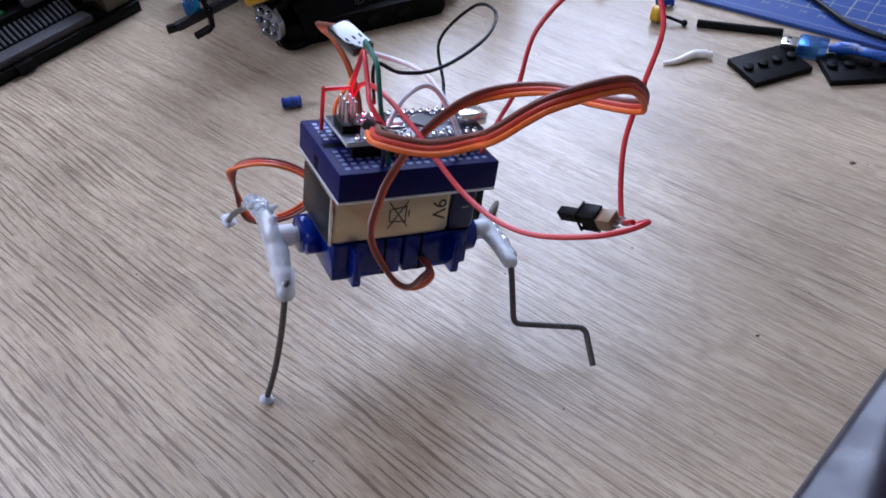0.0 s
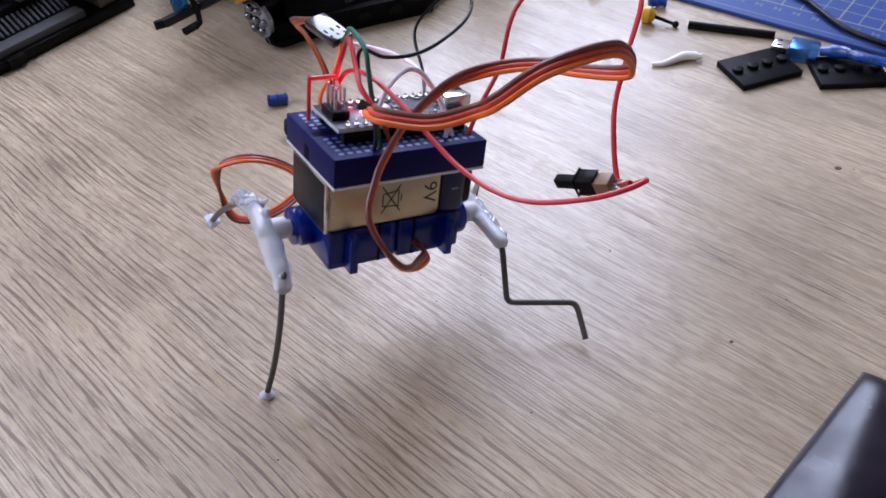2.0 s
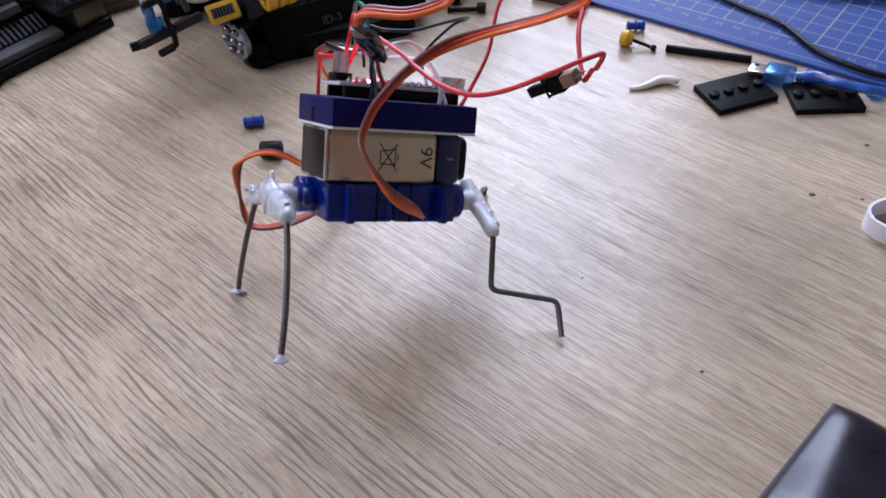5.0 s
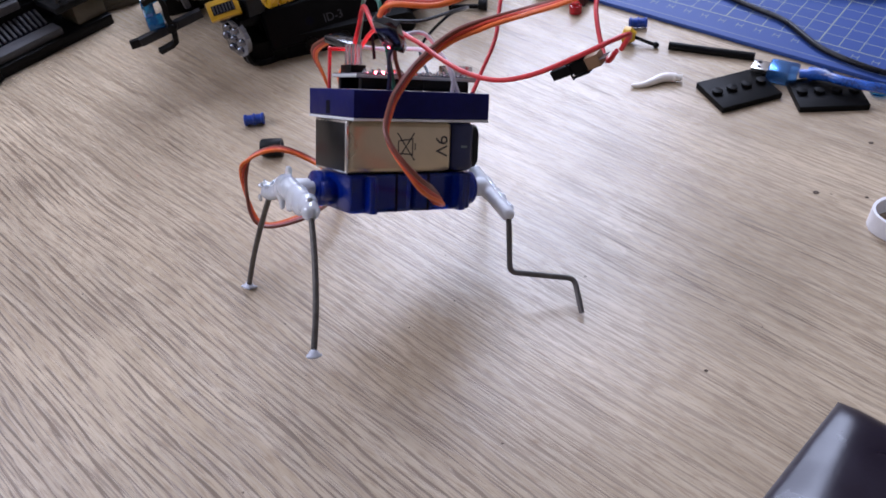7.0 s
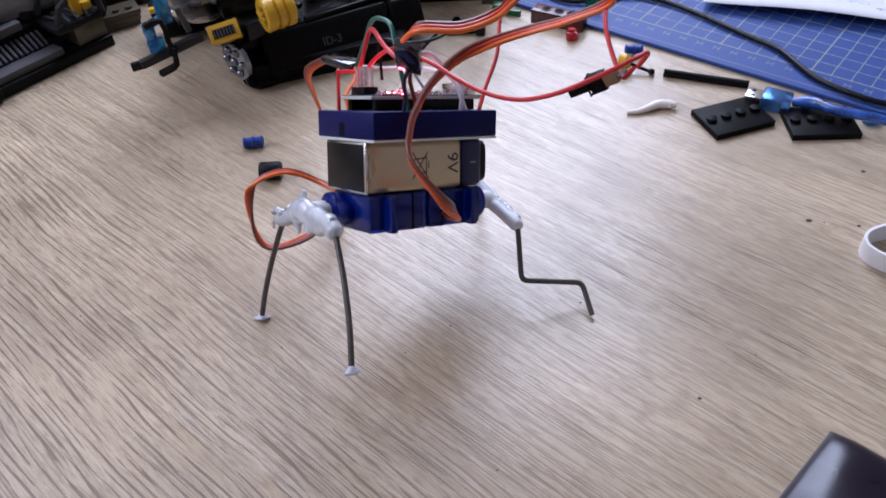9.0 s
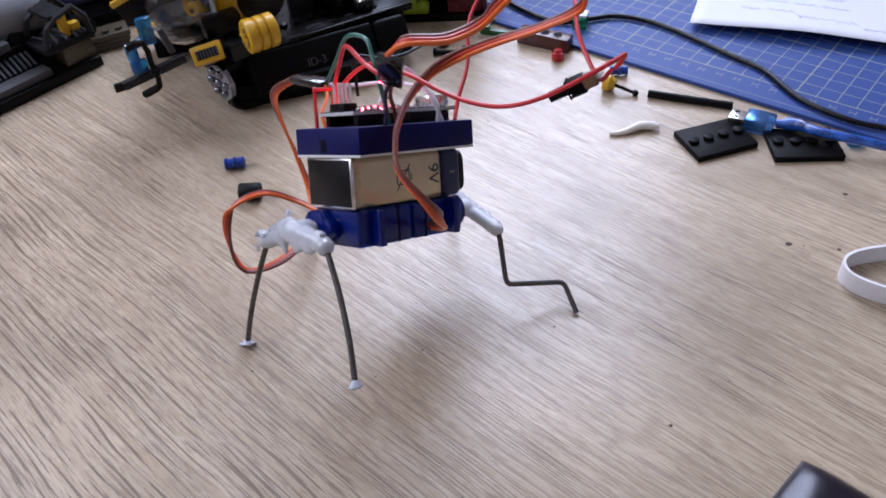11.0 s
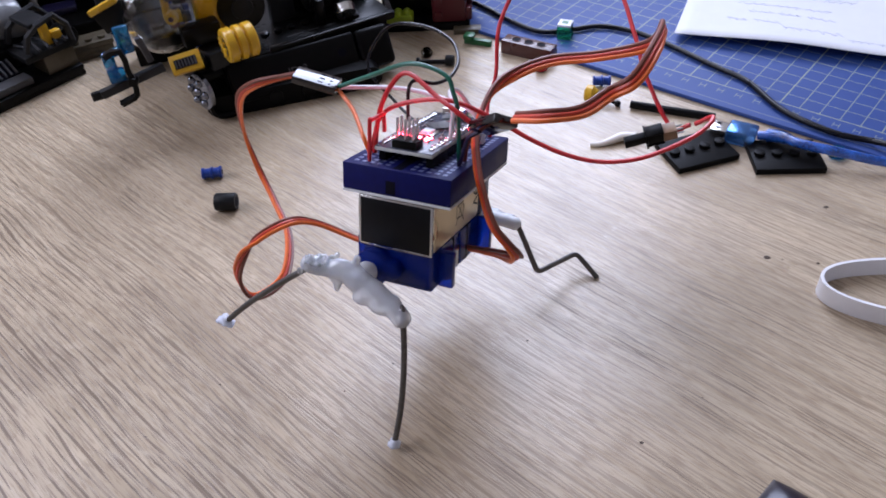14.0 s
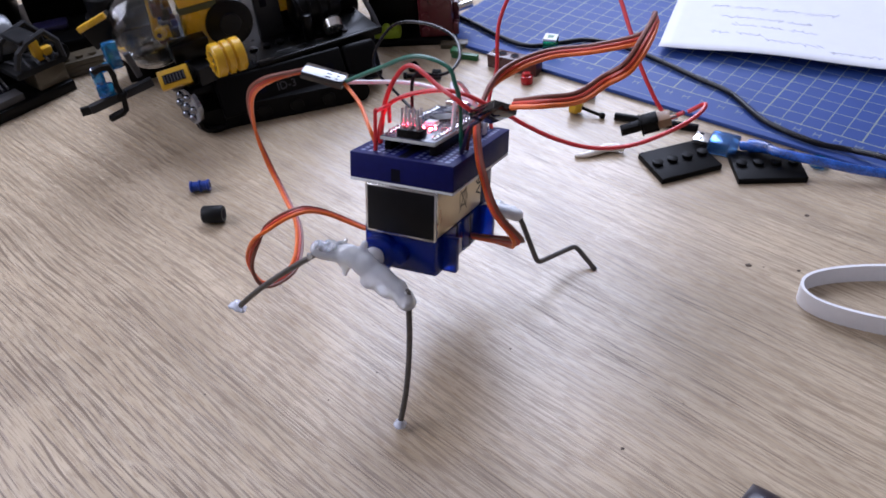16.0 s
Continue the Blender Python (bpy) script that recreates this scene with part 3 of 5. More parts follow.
def leg_pair_a(bot):
    """Both legs on the labelled end's opposite shaft: a white horn, hot glue and two bent wires."""
    o = SHAFT_A / MM
    def L(*p):
        return Vector(p) - o
    j1, j2, f1, f2 = L(-36.6, -10.3, -11.4), L(-38.4, 23.1, -8.9), L(-41.1, -21.5, -58.2), L(-39.0, 51.6, -47.0)
    bm = rodm(Vector((1.5, 0, 0)) * MM, Vector((-4.2, 0, 0)) * MM, 0.0036, seg=20, bevel=0.0005)
    tube([Vector((-3.2, 0, 0)) * MM, (j1 * 0.55 + Vector((-1.5, 0, 0))) * MM, (j1 * 0.95) * MM], 0.0019, 8, bm=bm)
    tube([Vector((-3.2, 0, 0)) * MM, (j2 * 0.55 + Vector((-1.5, 0, 0))) * MM, (j2 * 0.95) * MM], 0.0019, 8, bm=bm)
    arm = part("servo_horn", bm, HORN, bot, "white servo horn with two wire legs glued on")
    bm = bmesh.new()
    lumps(bm, [j2 + Vector((0, 1.0, 0.2)), j2 * 0.62 + Vector((-1.5, 0, 0.8)), Vector((-5.0, 0, 0)), j1 * 0.55 + Vector((-1.5, 0, -0.3)), j1 + Vector((0.2, -0.6, -2.2))], 4, 2.95, 0.4, 110, 0.11)
    for c, r, sq in (((-5.5, 0.5, 0), 4.9, (0.7, 1.1, 1.0)), ((-6.0, 5.0, 1.0), 4.5, (0.6, 1.3, 0.95)), ((-5.6, -4.5, -2.6), 4.8, (0.62, 1.25, 1.0)), ((-5.6, -9.5, -5.0), 3.9, (0.7, 1.3, 1.0)),
                     ((-5.0, 2.0, 6.2), 1.7, (0.9, 0.9, 1.3)), ((-6.2, 6.0, -5.2), 1.5, (0.8, 1.0, 1.9)), ((-6.0, 7.0, -3.0), 2.4, (0.7, 1.2, 1.0)), ((-6.8, -3.0, -6.0), 2.0, (0.7, 1.6, 0.9))):
        ball(bm, Vector(c) * MM, r * MM, sq, 2)
    g = part("glue", bm, GLUE, arm, "lumpy milky hot glue")
    skin(g, 0.0005, 16)
    bm = bmesh.new()
    rnd = random.Random(14)
    for k in range(34):
        c = (j2 * rnd.uniform(0.55, 1.12)) + Vector((rnd.uniform(-3.4, 1.4), rnd.uniform(-1.6, 1.6), rnd.uniform(-1.6, 4.0)))
        q = Matrix.Rotation(rnd.uniform(0, 3), 4, "X") @ Matrix.Rotation(rnd.uniform(0, 3), 4, "Z")
        ball(bm, c * MM, rnd.uniform(1.2, 2.0) * MM, (0.6, rnd.uniform(0.8, 1.6), rnd.uniform(0.5, 1.0)), 2, q)
    skin(part("clear_glue", bm, CLEARGLUE, arm, "crinkled clear hot glue"), 0.00045, 2)
    for j, f, bow, inner in ((j1, f1, Vector((0.6, -1.25, 0.2)), Vector((0.8, 1.8, 1.2))), (j2, f2, Vector((-0.4, 0.8, 0.8)), Vector((0.8, -2.5, 0.2)))):
        line = mm_line([j + inner, j, j.lerp(f, 0.35) + bow, j.lerp(f, 0.7) + bow, f], 8)
        leg = part("leg", tube(line, 0.00105, 10), WIRE, arm, "bent grey steel wire")
        bm = bmesh.new()
        rnd = random.Random(int(abs(f.y) * 10))
        wide = 2.9 if f.y > 0 else 1.5
        for k in range(16):
            ball(bm, (f + Vector((rnd.uniform(-1, 1) * wide, rnd.uniform(-1, 1) * wide, rnd.uniform(-0.3, 0.2)))) * MM, rnd.uniform(0.9, 1.4) * MM, (1.2, 1.2, 0.55), 2)
        ball(bm, (f + Vector((0, 0, 0.8))) * MM, 0.0017, (1, 1, 1), 2)
        ft = part("foot", bm, FOOTGLUE, leg, "clear glue foot")
        skin(ft, 0.0005)
    return arm


def leg_pair_b(bot):
    o = SHAFT_B / MM
    def L(*p):
        return Vector(p) - o
    rt, rb, rc, rf = L(36.3, -18.9, -17.2), L(36.1, -20.3, -36.9), L(59.4, -28.8, -40.0), L(58.6, -34.5, -51.8)
    qa, qb, qc = L(48.9, 19.6, -7.4), L(65.2, 40.2, -6.6), L(65.8, 45.5, -14.5)
    bm = rodm(Vector((-1.5, 0, 0)) * MM, Vector((4.2, 0, 0)) * MM, 0.0034, seg=20, bevel=0.0005)
    lumps(bm, [Vector((3.5, 6.0, 5.5)), Vector((4.0, 0, 0)), Vector((4.6, -7.5, -5.0)), rt + Vector((0, 1.0, 1.5))], 9, 2.6, 0.2, 60, 0.06)
    arm = part("servo_horn", bm, HORN, bot, "white servo horn with two stepped wire legs")
    skin(arm, 0.0005)
    bm = bmesh.new()
    lumps(bm, [Vector((5.0, 7.0, 6.0)), Vector((6.5, 1, 1)), rt + Vector((2, 3, 3))], 12, 1.8, 0.5, 40, 0.12)
    g = part("glue", bm, GLUE, arm, "clear hot glue")
    skin(g, 0.00055)

    def bent(points, r=2.6):
        out = [points[0]]
        for a, b, c in zip(points, points[1:], points[2:]):
            u, v = (a - b).normalized() * r, (c - b).normalized() * r
            for f in (0, 0.25, 0.5, 0.75, 1):
                out.append((1 - f) ** 2 * (b + u) + 2 * f * (1 - f) * b + f * f * (b + v))
        return [p * MM for p in out + [points[-1]]]
    part("leg", tube(bent([rt + Vector((-0.8, 1.2, 2.8)), rt, rb, rc, rf]), 0.00105, 10), WIRE, arm, "stepped grey steel wire")
    far = part("leg", tube(bent([Vector((4, 6, 4)), Vector((6.5, 11, 2.0)), qa, qb, qc]), 0.00105, 10), WIRE, arm, "stepped grey steel wire")
    bm = bmesh.new()
    for k in range(5):
        ball(bm, (qc + Vector((math.cos(k * 1.3), math.sin(k * 1.3), 0.3))) * MM, 0.0013, (1, 1, 0.7), 2)
    skin(part("foot", bm, FOOTGLUE, far, "clear glue foot"), 0.0005)
    return arm


def ribbon(bot, points, face, r=0.0008, pitch=0.00142, name="servo_cable"):
    line = mm_line(points, 7)
    mid = part(name, tube(line, r, 8), BRICKRED, bot, "flat three-strand servo cable, brown red and orange")
    part("brown_strand", tube(beside(line, face, pitch), r, 8), BROWN, mid)
    part("orange_strand", tube(beside(line, face, -pitch), r, 8), ORANGE, mid)


def wire(bot, points, r, material, label):
    return part("wire", tube(mm_line(points, 7), r * MM, 8), material, bot, label)


def plug3(bot, a, b, face):
    """A three-way black connector from a to b, its flat side looking to face."""
    a, b = Vector(a), Vector(b)
    x = (b - a).normalized()
    z = (Vector(face) - x * x.dot(Vector(face))).normalized()
    y = z.cross(x)
    m = Matrix.Translation(a * MM) @ Matrix((x, y, z)).transposed().to_4x4()
    ln = (b - a).length * MM
    body = part("connector", boxm((0, -0.0041, -0.0014), (ln, 0.0041, 0.0014), 0.0003, 2, m), PLUG, bot, "glossy black three-way connector")
    bm = bmesh.new()
    for k in (-1, 0, 1):
        box(bm, (ln * 0.56, k * 0.00265 - 0.0003, 0.00135), (ln * 0.68, k * 0.00265 + 0.0003, 0.0015), m=m)
        box(bm, (ln * 0.80, k * 0.00265 - 0.0003, 0.00135), (ln * 0.86, k * 0.00265 + 0.0003, 0.0015), m=m)
    part("contact_window", bm, SLOT, body, smooth=0)


def controller(bot):
    zb = 31.3
    x0, x1, y = -20.5, 26.0, 9.9
    brd = part("controller_board", boxm((x0 * MM, -y * MM, zb * MM), (x1 * MM, y * MM, (zb + 1.5) * MM), 0.0002), PCB, bot, "small microcontroller board with a lit red lamp")
    part("board_edge", boxm(((x0 - 0.15) * MM, -(y + 0.12) * MM, (zb + 0.1) * MM), ((x1 + 0.1) * MM, (y + 0.12) * MM, (zb + 1.2) * MM), 0.0001), PCBEDGE, brd)
    for s in (-1, 1):
        part("header_strip", boxm(((x0 + 2) * MM, (s * 8.3 - 1.25) * MM, 27.6 * MM), ((x1 - 3) * MM, (s * 8.3 + 1.25) * MM, (zb + 0.05) * MM), 0.0002), BLACK, brd)
        bm = bmesh.new()
        for k in range(15):
            cx = x0 + 3.6 + k * 2.76
            ball(bm, (cx * MM, s * 8.3 * MM, (zb + 1.7) * MM), 0.0011, (1, 1, 0.8), 1)
            box(bm, ((cx - 0.3) * MM, (s * 8.3 - 0.3) * MM, (zb + 1.5) * MM), ((cx + 0.3) * MM, (s * 8.3 + 0.3) * MM, (zb + 3.0) * MM))
        tagged(part("pin_strip", bm, SOLDER, brd), kind="stuff")
    m = Matrix.Translation((8.0 * MM, 0, (zb + 2.0) * MM)) @ Matrix.Rotation(radians(45), 4, "Z")
    part("chip", boxm((-0.0038, -0.0038, -0.0005), (0.0038, 0.0038, 0.0005), 0.0001, 1, m), CHIP, brd)
    bm = bmesh.new()
    for k in range(8):
        for q in range(4):
            mm2 = m @ Matrix.Rotation(radians(90 * q), 4, "Z")
            box(bm, (-0.0031 + k * 0.00086, 0.0038, -0.0005), (-0.0031 + k * 0.00086 + 0.0004, 0.0048, -0.0001), m=mm2)
    part("chip_legs", bm, SOLDER, brd, smooth=0)
    part("usb_socket", boxm((18.5 * MM, -0.0042, (zb + 1.5) * MM), (28.0 * MM, 0.0042, (zb + 5.6) * MM), 0.0005), STEEL, brd, "steel mini usb socket")
    part("button", boxm((-3.6 * MM, -0.0018, (zb + 1.5) * MM), (0.4 * MM, 0.0018, (zb + 3.2) * MM), 0.0003), HORN, brd, "white reset button")
    part("button_base", boxm((-4.2 * MM, -0.0026, (zb + 1.5) * MM), (1.0 * MM, 0.0026, (zb + 2.3) * MM), 0.0002), STEEL, brd)
    bm = bmesh.new()
    rnd = random.Random(3)
    for k in range(44):
        cx, cy = rnd.uniform(x0 + 7, x1 - 8), rnd.uniform(-6.4, 6.4)
        box(bm, ((cx - 0.7) * MM, (cy - 0.4) * MM, (zb + 1.5) * MM), ((cx + 0.7) * MM, (cy + 0.4) * MM, (zb + 2.1) * MM))
    part("small_components", bm, SOLDER, brd, smooth=0)
    part("power_lamp", boxm((-8.6 * MM, -0.0030, (zb + 1.5) * MM), (-7.0 * MM, -0.0022, (zb + 2.4) * MM), 0.0002), LED, brd, "glowing red lamp")
    part("signal_lamp", boxm((-8.6 * MM, 0.0004, (zb + 1.5) * MM), (-7.0 * MM, 0.0012, (zb + 2.4) * MM), 0.0002), LED, brd, "glowing red lamp")
    part("pin_base", boxm((x0 * MM + 0.0005, -0.0042, (zb + 1.5) * MM), (x0 * MM + 0.0061, 0.0042, (zb + 4.2) * MM), 0.0002), BLACK, brd)
    for i in range(2):
        for j in range(3):
            cx, cy = x0 + 1.9 + i * 2.76, (j - 1) * 2.76
            part("pin", boxm(((cx - 0.36) * MM, (cy - 0.36) * MM, (zb + 4.0) * MM), ((cx + 0.36) * MM, (cy + 0.36) * MM, (zb + 11.0) * MM)), SOLDER, brd, smooth=0)


def slide_switch(bot):
    a, b = Vector((20.8, -62.5, 34.2)), Vector((26.5, -79.5, 40.3))
    x = (b - a).normalized()
    z = Vector((-0.55, 0.1, 0.8))
    z = (z - x * z.dot(x)).normalized()
    y = z.cross(x)
    m = Matrix.Translation(a * MM) @ Matrix((x, y, z)).transposed().to_4x4() @ Matrix.Diagonal((0.82, 0.62, 0.62, 1))
    body = part("slide_switch", boxm((0.0065, -0.0032, -0.003), (0.0125, 0.0032, 0.003), 0.0003, 2, m), MBLACK, bot, "small black slide switch with metal cover")
    part("slider", boxm((-0.0025, -0.0021, -0.0024), (0.0066, 0.0021, 0.0024), 0.0003, 2, m), MBLACK, body)
    bm = bmesh.new()
    for lo, hi in (((0.0056, -0.0042, -0.0046), (0.0063, 0.0042, -0.0037)), ((0.0056, -0.0042, 0.0037), (0.0063, 0.0042, 0.0046)), ((0.0056, -0.0042, -0.0037), (0.0063, -0.0033, 0.0037)),
                   ((0.0056, 0.0033, -0.0037), (0.0063, 0.0042, 0.0037)), ((0.0063, -0.0037, -0.0042), (0.0128, 0.0037, -0.0034)), ((0.0063, -0.0037, 0.0034), (0.0128, 0.0037, 0.0042))):
        box(bm, lo, hi, 0.0001, 1, m)
    part("bracket", bm, MBLACK, body, "thin dark metal bracket")
    part("base", boxm((0.0125, -0.0034, -0.0030), (0.0178, 0.0034, 0.0030), 0.0002, 2, m), COPPER, body, "tan laminate base")
    for k in (-1, 0, 1):
        part("terminal", boxm((0.0178, k * 0.0024 - 0.0005, -0.0002), (0.0205, k * 0.0024 + 0.0004, 0.0002), 0, 1, m), WIRE, body, smooth=0)


def robot():
    bot = thing("walking_robot", "home-made four-legged robot with breadboard, battery and blue servos", "robot")
    breadboard(bot)
    battery(bot)
    servo(bot, -1, SHAFT_A)
    servo(bot, 1, SHAFT_B)
    controller(bot)
    slide_switch(bot)
    ribbon(bot, [(-9.8, 12.5, -8.0), (-11.2, 22.4, -5.9), (-18.6, 34.1, 0.5), (-31.3, 37.2, 4.7), (-40.6, 45.4, -1.4), (-37.4, 54.4, -16.0), (-32.4, 52.0, -26.4), (-18.1, 49.1, -24.2),
                 (0.9, 59.4, -17.5), (15.0, 75.3, -10.8), (21.0, 86.9, -0.2), (17.3, 90.0, 15.9), (6.1, 82.1, 32.2), (-5.0, 65.8, 42.2), (-3.6, 49.0, 47.5)], (0.3, -0.5, 0.8), 0.0007, 0.00122)
    plug3(bot, (-3.8, 50.0, 47.3), (0.6, 35.5, 43.8), (-0.2, -0.1, 1.0))
    out, tip, home = (0.50, 0.55, -0.65), (0.80, -0.60, 0.10), (-0.50, -0.55, 0.65)
    ribbon(bot, [(8.0, -11.4, -9.8), (5.0, -23.2, -8.1), (-11.6, -37.2, 0.1), (-19.5, -31.3, 12.6), (-15.7, -25.4, 22.0), (-10.1, -21.0, 28.5), (-1.0, -16.7, 36.7), (11.0, -16.0, 45.4),
                 (21.7, -20.2, 50.6), (31.7, -30.1, 54.8), (35.3, -45.7, 57.6), (36.9, -61.8, 62.7), (25.6, -66.9, 70.8), (3.9, -69.1, 68.3), (-7.2, -66.4, 60.5), (-8.5, -60.0, 55.8),
                 (-17.3, -54.5, 51.9), (-27.0, -47.2, 51.8), (-24.6, -37.0, 49.4)], [(0.64, -0.05, 0.77), (0.79, -0.43, 0.43), (-0.66, 0.08, -0.75), (-0.79, 0.46, -0.40), (-0.73, 0.68, 0.0), (-0.64, 0.75, 0.20), (-0.50, 0.77, 0.40), (-0.1, 0.85, 0.1)]
           + [out] * 3 + [tip, tip] + [home] * 6)
    plug3(bot, (-22.3, -34.0, 47.6), (-13.6, -22.6, 41.2), (0.5, 0.1, 0.85))
    wire(bot, [(27.5, -81.0, 41.0), (25.5, -86.0, 44.6), (20.0, -85.5, 42.8), (14.0, -80.2, 38.8), (7.0, -68.7, 33.4), (2.8, -56.7, 31.5), (-1.0, -45.1, 33.6), (-4.2, -34.5, 38.0), (-7.4, -24.5, 43.3), (-11.7, -9.3, 48.0),
               (-9.6, 11.5, 41.2), (-12.3, 16.1, 27.5)], 0.74, RED, "red wire from the switch")
    wire(bot, [(27.3, -79.5, 40.6), (28.9, -73.4, 38.5), (33.1, -62.9, 52.4), (40.6, -55.6, 64.8), (51.0, -45.0, 79.2), (52.0, -28.0, 90.0), (46.5, -14.9, 81.5), (36.8, -9.1, 64.9), (33.3, -9.9, 47.4),
               (29.0, -9.0, 36.0), (22.5, -13.0, 27.5)], 0.74, RED, "long red wire looping up from the switch")
    wire(bot, [(0.4, 35.5, 43.8), (-5.9, 18.6, 51.2), (-12.5, 1.6, 58.0), (-13.8, -10.5, 56.3), (-13.8, -13.7, 50.7), (-13.2, -15.2, 44.4), (-8.8, -14.4, 27.5)], 0.75, GREEN, "green jumper wire")
    wire(bot, [(1.2, 35.2, 43.6), (9.2, 28.7, 42.8), (12.4, 21.2, 43.0), (14.2, 11.1, 42.6), (13.3, -1.9, 40.8), (13.0, -10.6, 37.5), (16.6, -12.9, 27.5)], 0.75, WHITEW, "white jumper wire")
    wire(bot, [(-10.0, -11.6, 35.0), (-5.8, -10.2, 43.6), (2.2, -5.6, 47.0), (7.0, -6.4, 46.5), (10.8, -8.9, 41.4), (13.8, -13.6, 33.7), (14.0, -13.2, 27.5)], 0.75, WHITEW, "white jumper wire")
    wire(bot, [(-7.0, 5.0, 38.0), (-8.5, 3.4, 51.0), (-3.3, -2.8, 50.6), (6.3, -4.2, 51.4), (17.1, -1.9, 54.7), (30.6, 7.3, 58.4), (41.7, 24.2, 60.1), (41.4, 38.0, 57.9), (31.0, 40.8, 45.1), (27.8, 27.6, 33.9), (22.0, 14.0, 27.5)], 0.6, BLACKW, "thin black wire in a wide loop")
    wire(bot, [(-13.8, -22.4, 41.2), (-16.7, -15.7, 46.5), (-15.1, -8.5, 49.8), (-12.6, 2.5, 55.0), (-10.9, 9.5, 49.4), (-11.4, 13.2, 40.3), (-12.9, 14.0, 27.5)], 0.8, RED, "red jumper wire")
    wire(bot, [(0.0, 35.4, 43.3), (-6.0, 26.0, 38.5), (-14.5, 17.5, 33.0), (-15.5, 14.2, 27.5)], 0.7, ORANGE, "orange jumper wire")
    wire(bot, [(-13.0, -22.0, 40.6), (-10.5, -18.0, 37.0), (-7.5, -16.0, 31.5), (-6.0, -15.2, 27.5)], 0.7, BROWN, "brown jumper wire")
    wire(bot, [(-14.4, -22.8, 40.4), (-13.5, -19.0, 37.5), (-12.0, -17.0, 32.0), (-11.5, -15.5, 27.5)], 0.7, NAVYW, "dark jumper wire")
    wire(bot, [(-21.0, 11.5, 27.5), (-21.0, 11.4, 40.0), (-20.4, 11.0, 40.8), (-13.2, 10.8, 41.0), (-12.6, 10.8, 40.2), (-12.6, 10.6, 35.0)], 0.68, RED, "squared red jumper")
    return bot, leg_pair_a(bot), leg_pair_b(bot)


BOT, LEGS_A, LEGS_B = robot()


# ---- things on the desk ----
def cutting_mat():
    ang = math.atan2(-0.1178, 0.1966)
    m = Matrix.Translation((0.132, 0.4128, 0)) @ Matrix.Rotation(ang, 4, "Z")
    t = thing("cutting_mat", "blue self-healing cutting mat with a pale printed grid", "cutting mat", m=m)
    part("sheet", boxm((-0.135, 0, 0.0002), (0.32, 0.36, 0.0026), 0.0006), MATBLUE, t)
    for k in range(-12, 30):
        x = 0.0063 + k * 0.010
        bm = bmesh.new()
        box(bm, (x - 0.0017, 0.0122, 0.0026), (x - 0.0013, 0.0162, 0.00264))
        box(bm, (x + 0.0013, 0.0122, 0.0026), (x + 0.0017, 0.0162, 0.00264))
        box(bm, (x - 0.0013, 0.0140, 0.0026), (x + 0.0013, 0.0146, 0.00264))
        part("scale_mark", bm, PALE, t, smooth=0)


def paper():
    t = thing("paper_sheet", "white paper with rows of faint handwriting lying on the mat", "paper")
    a, b, c = Vector((0.1582, 0.4560, 0)), Vector((0.2710, 0.4290, 0)), Vector((0.1788, 0.5420, 0))
    bm = bmesh.new()
    nx, ny = 26, 16
    ux, uy = (b - a) * 1.6, (c - a) * 1.6

    def at(u, v, up=0.0):
        z = 0.0034 + 0.0042 * (1 - v) ** 3 + 0.0016 * math.sin(u * 5.2) ** 2 * (1 - v) + 0.0012 * math.sin(v * 4 + u * 3) ** 2 + up
        return a + ux * u + uy * v + Vector((0, 0, z))
    rows = [[bm.verts.new(at(i / nx, j / ny)) for i in range(nx + 1)] for j in range(ny + 1)]
    for j in range(ny):
        for i in range(nx):
            bm.faces.new((rows[j][i], rows[j][i + 1], rows[j + 1][i + 1], rows[j + 1][i]))
    sh = part("sheet", bm, PAPER, t)
    so = sh.modifiers.new("thick", "SOLIDIFY")
    so.thickness, so.offset = 0.00012, -1
    bm = bmesh.new()
    rnd = random.Random(8)
    for k, (v, u0, u1) in enumerate(((0.10, 0.50, 0.66), (0.14, 0.31, 0.50), (0.19, 0.14, 0.25), (0.29, 0.20, 0.40), (0.38, 0.16, 0.42), (0.5, 0.12, 0.5))):
        u = u0
        while u < u1:
            w = rnd.uniform(0.055, 0.110)
            p = [at(u + w * q / 9 + 0.008 * math.sin(q * 2.1), v + 0.022 * math.sin(q * 2.4 + k) * rnd.uniform(0.4, 1.0), 0.00025) for q in range(10)]
            tube(spline(p, 4), 0.00012, 4, bm=bm)
            u += w + rnd.uniform(0.006, 0.022)
    part("handwriting", bm, PEN, t, "faint blue pen strokes", smooth=0)


def stand(m):
    t = thing("figure_stand", "black plastic stand plate with four studs in a row", "toy stand", "figure stands", m)
    part("plate", boxm((-0.0159, -0.0119, 0.0), (0.0159, 0.0119, 0.0032), 0.0003), MBLACK, t)
    for k in range(4):
        x = (k - 1.5) * 0.008
        part("stud", rodm((x, 0, 0.0032), (x, 0, 0.0050), 0.0025, seg=20, bevel=0.0003), MBLACK, t)
    return t


def pin(name, label, a, b, r, material):
    t = thing(name, label, "toy part", "connector pins")
    prof = [(0, r * 0.8), (0.03, r), (0.12, r), (0.15, r * 0.82), (0.44, r * 0.82), (0.46, r * 1.04), (0.54, r * 1.04), (0.56, r * 0.82), (0.85, r * 0.82), (0.88, r), (0.97, r), (1, r * 0.8)]
    part("body", lathe(prof, a, b), material, t)
    d = (Vector(b) - Vector(a)).normalized()
    for p, q in ((Vector(a), -1), (Vector(b), 1)):
        part("bore", rodm(p - d * q * 0.0004, p + d * q * 0.00006, r * 0.5, seg=14), SLOT, t)
    return t


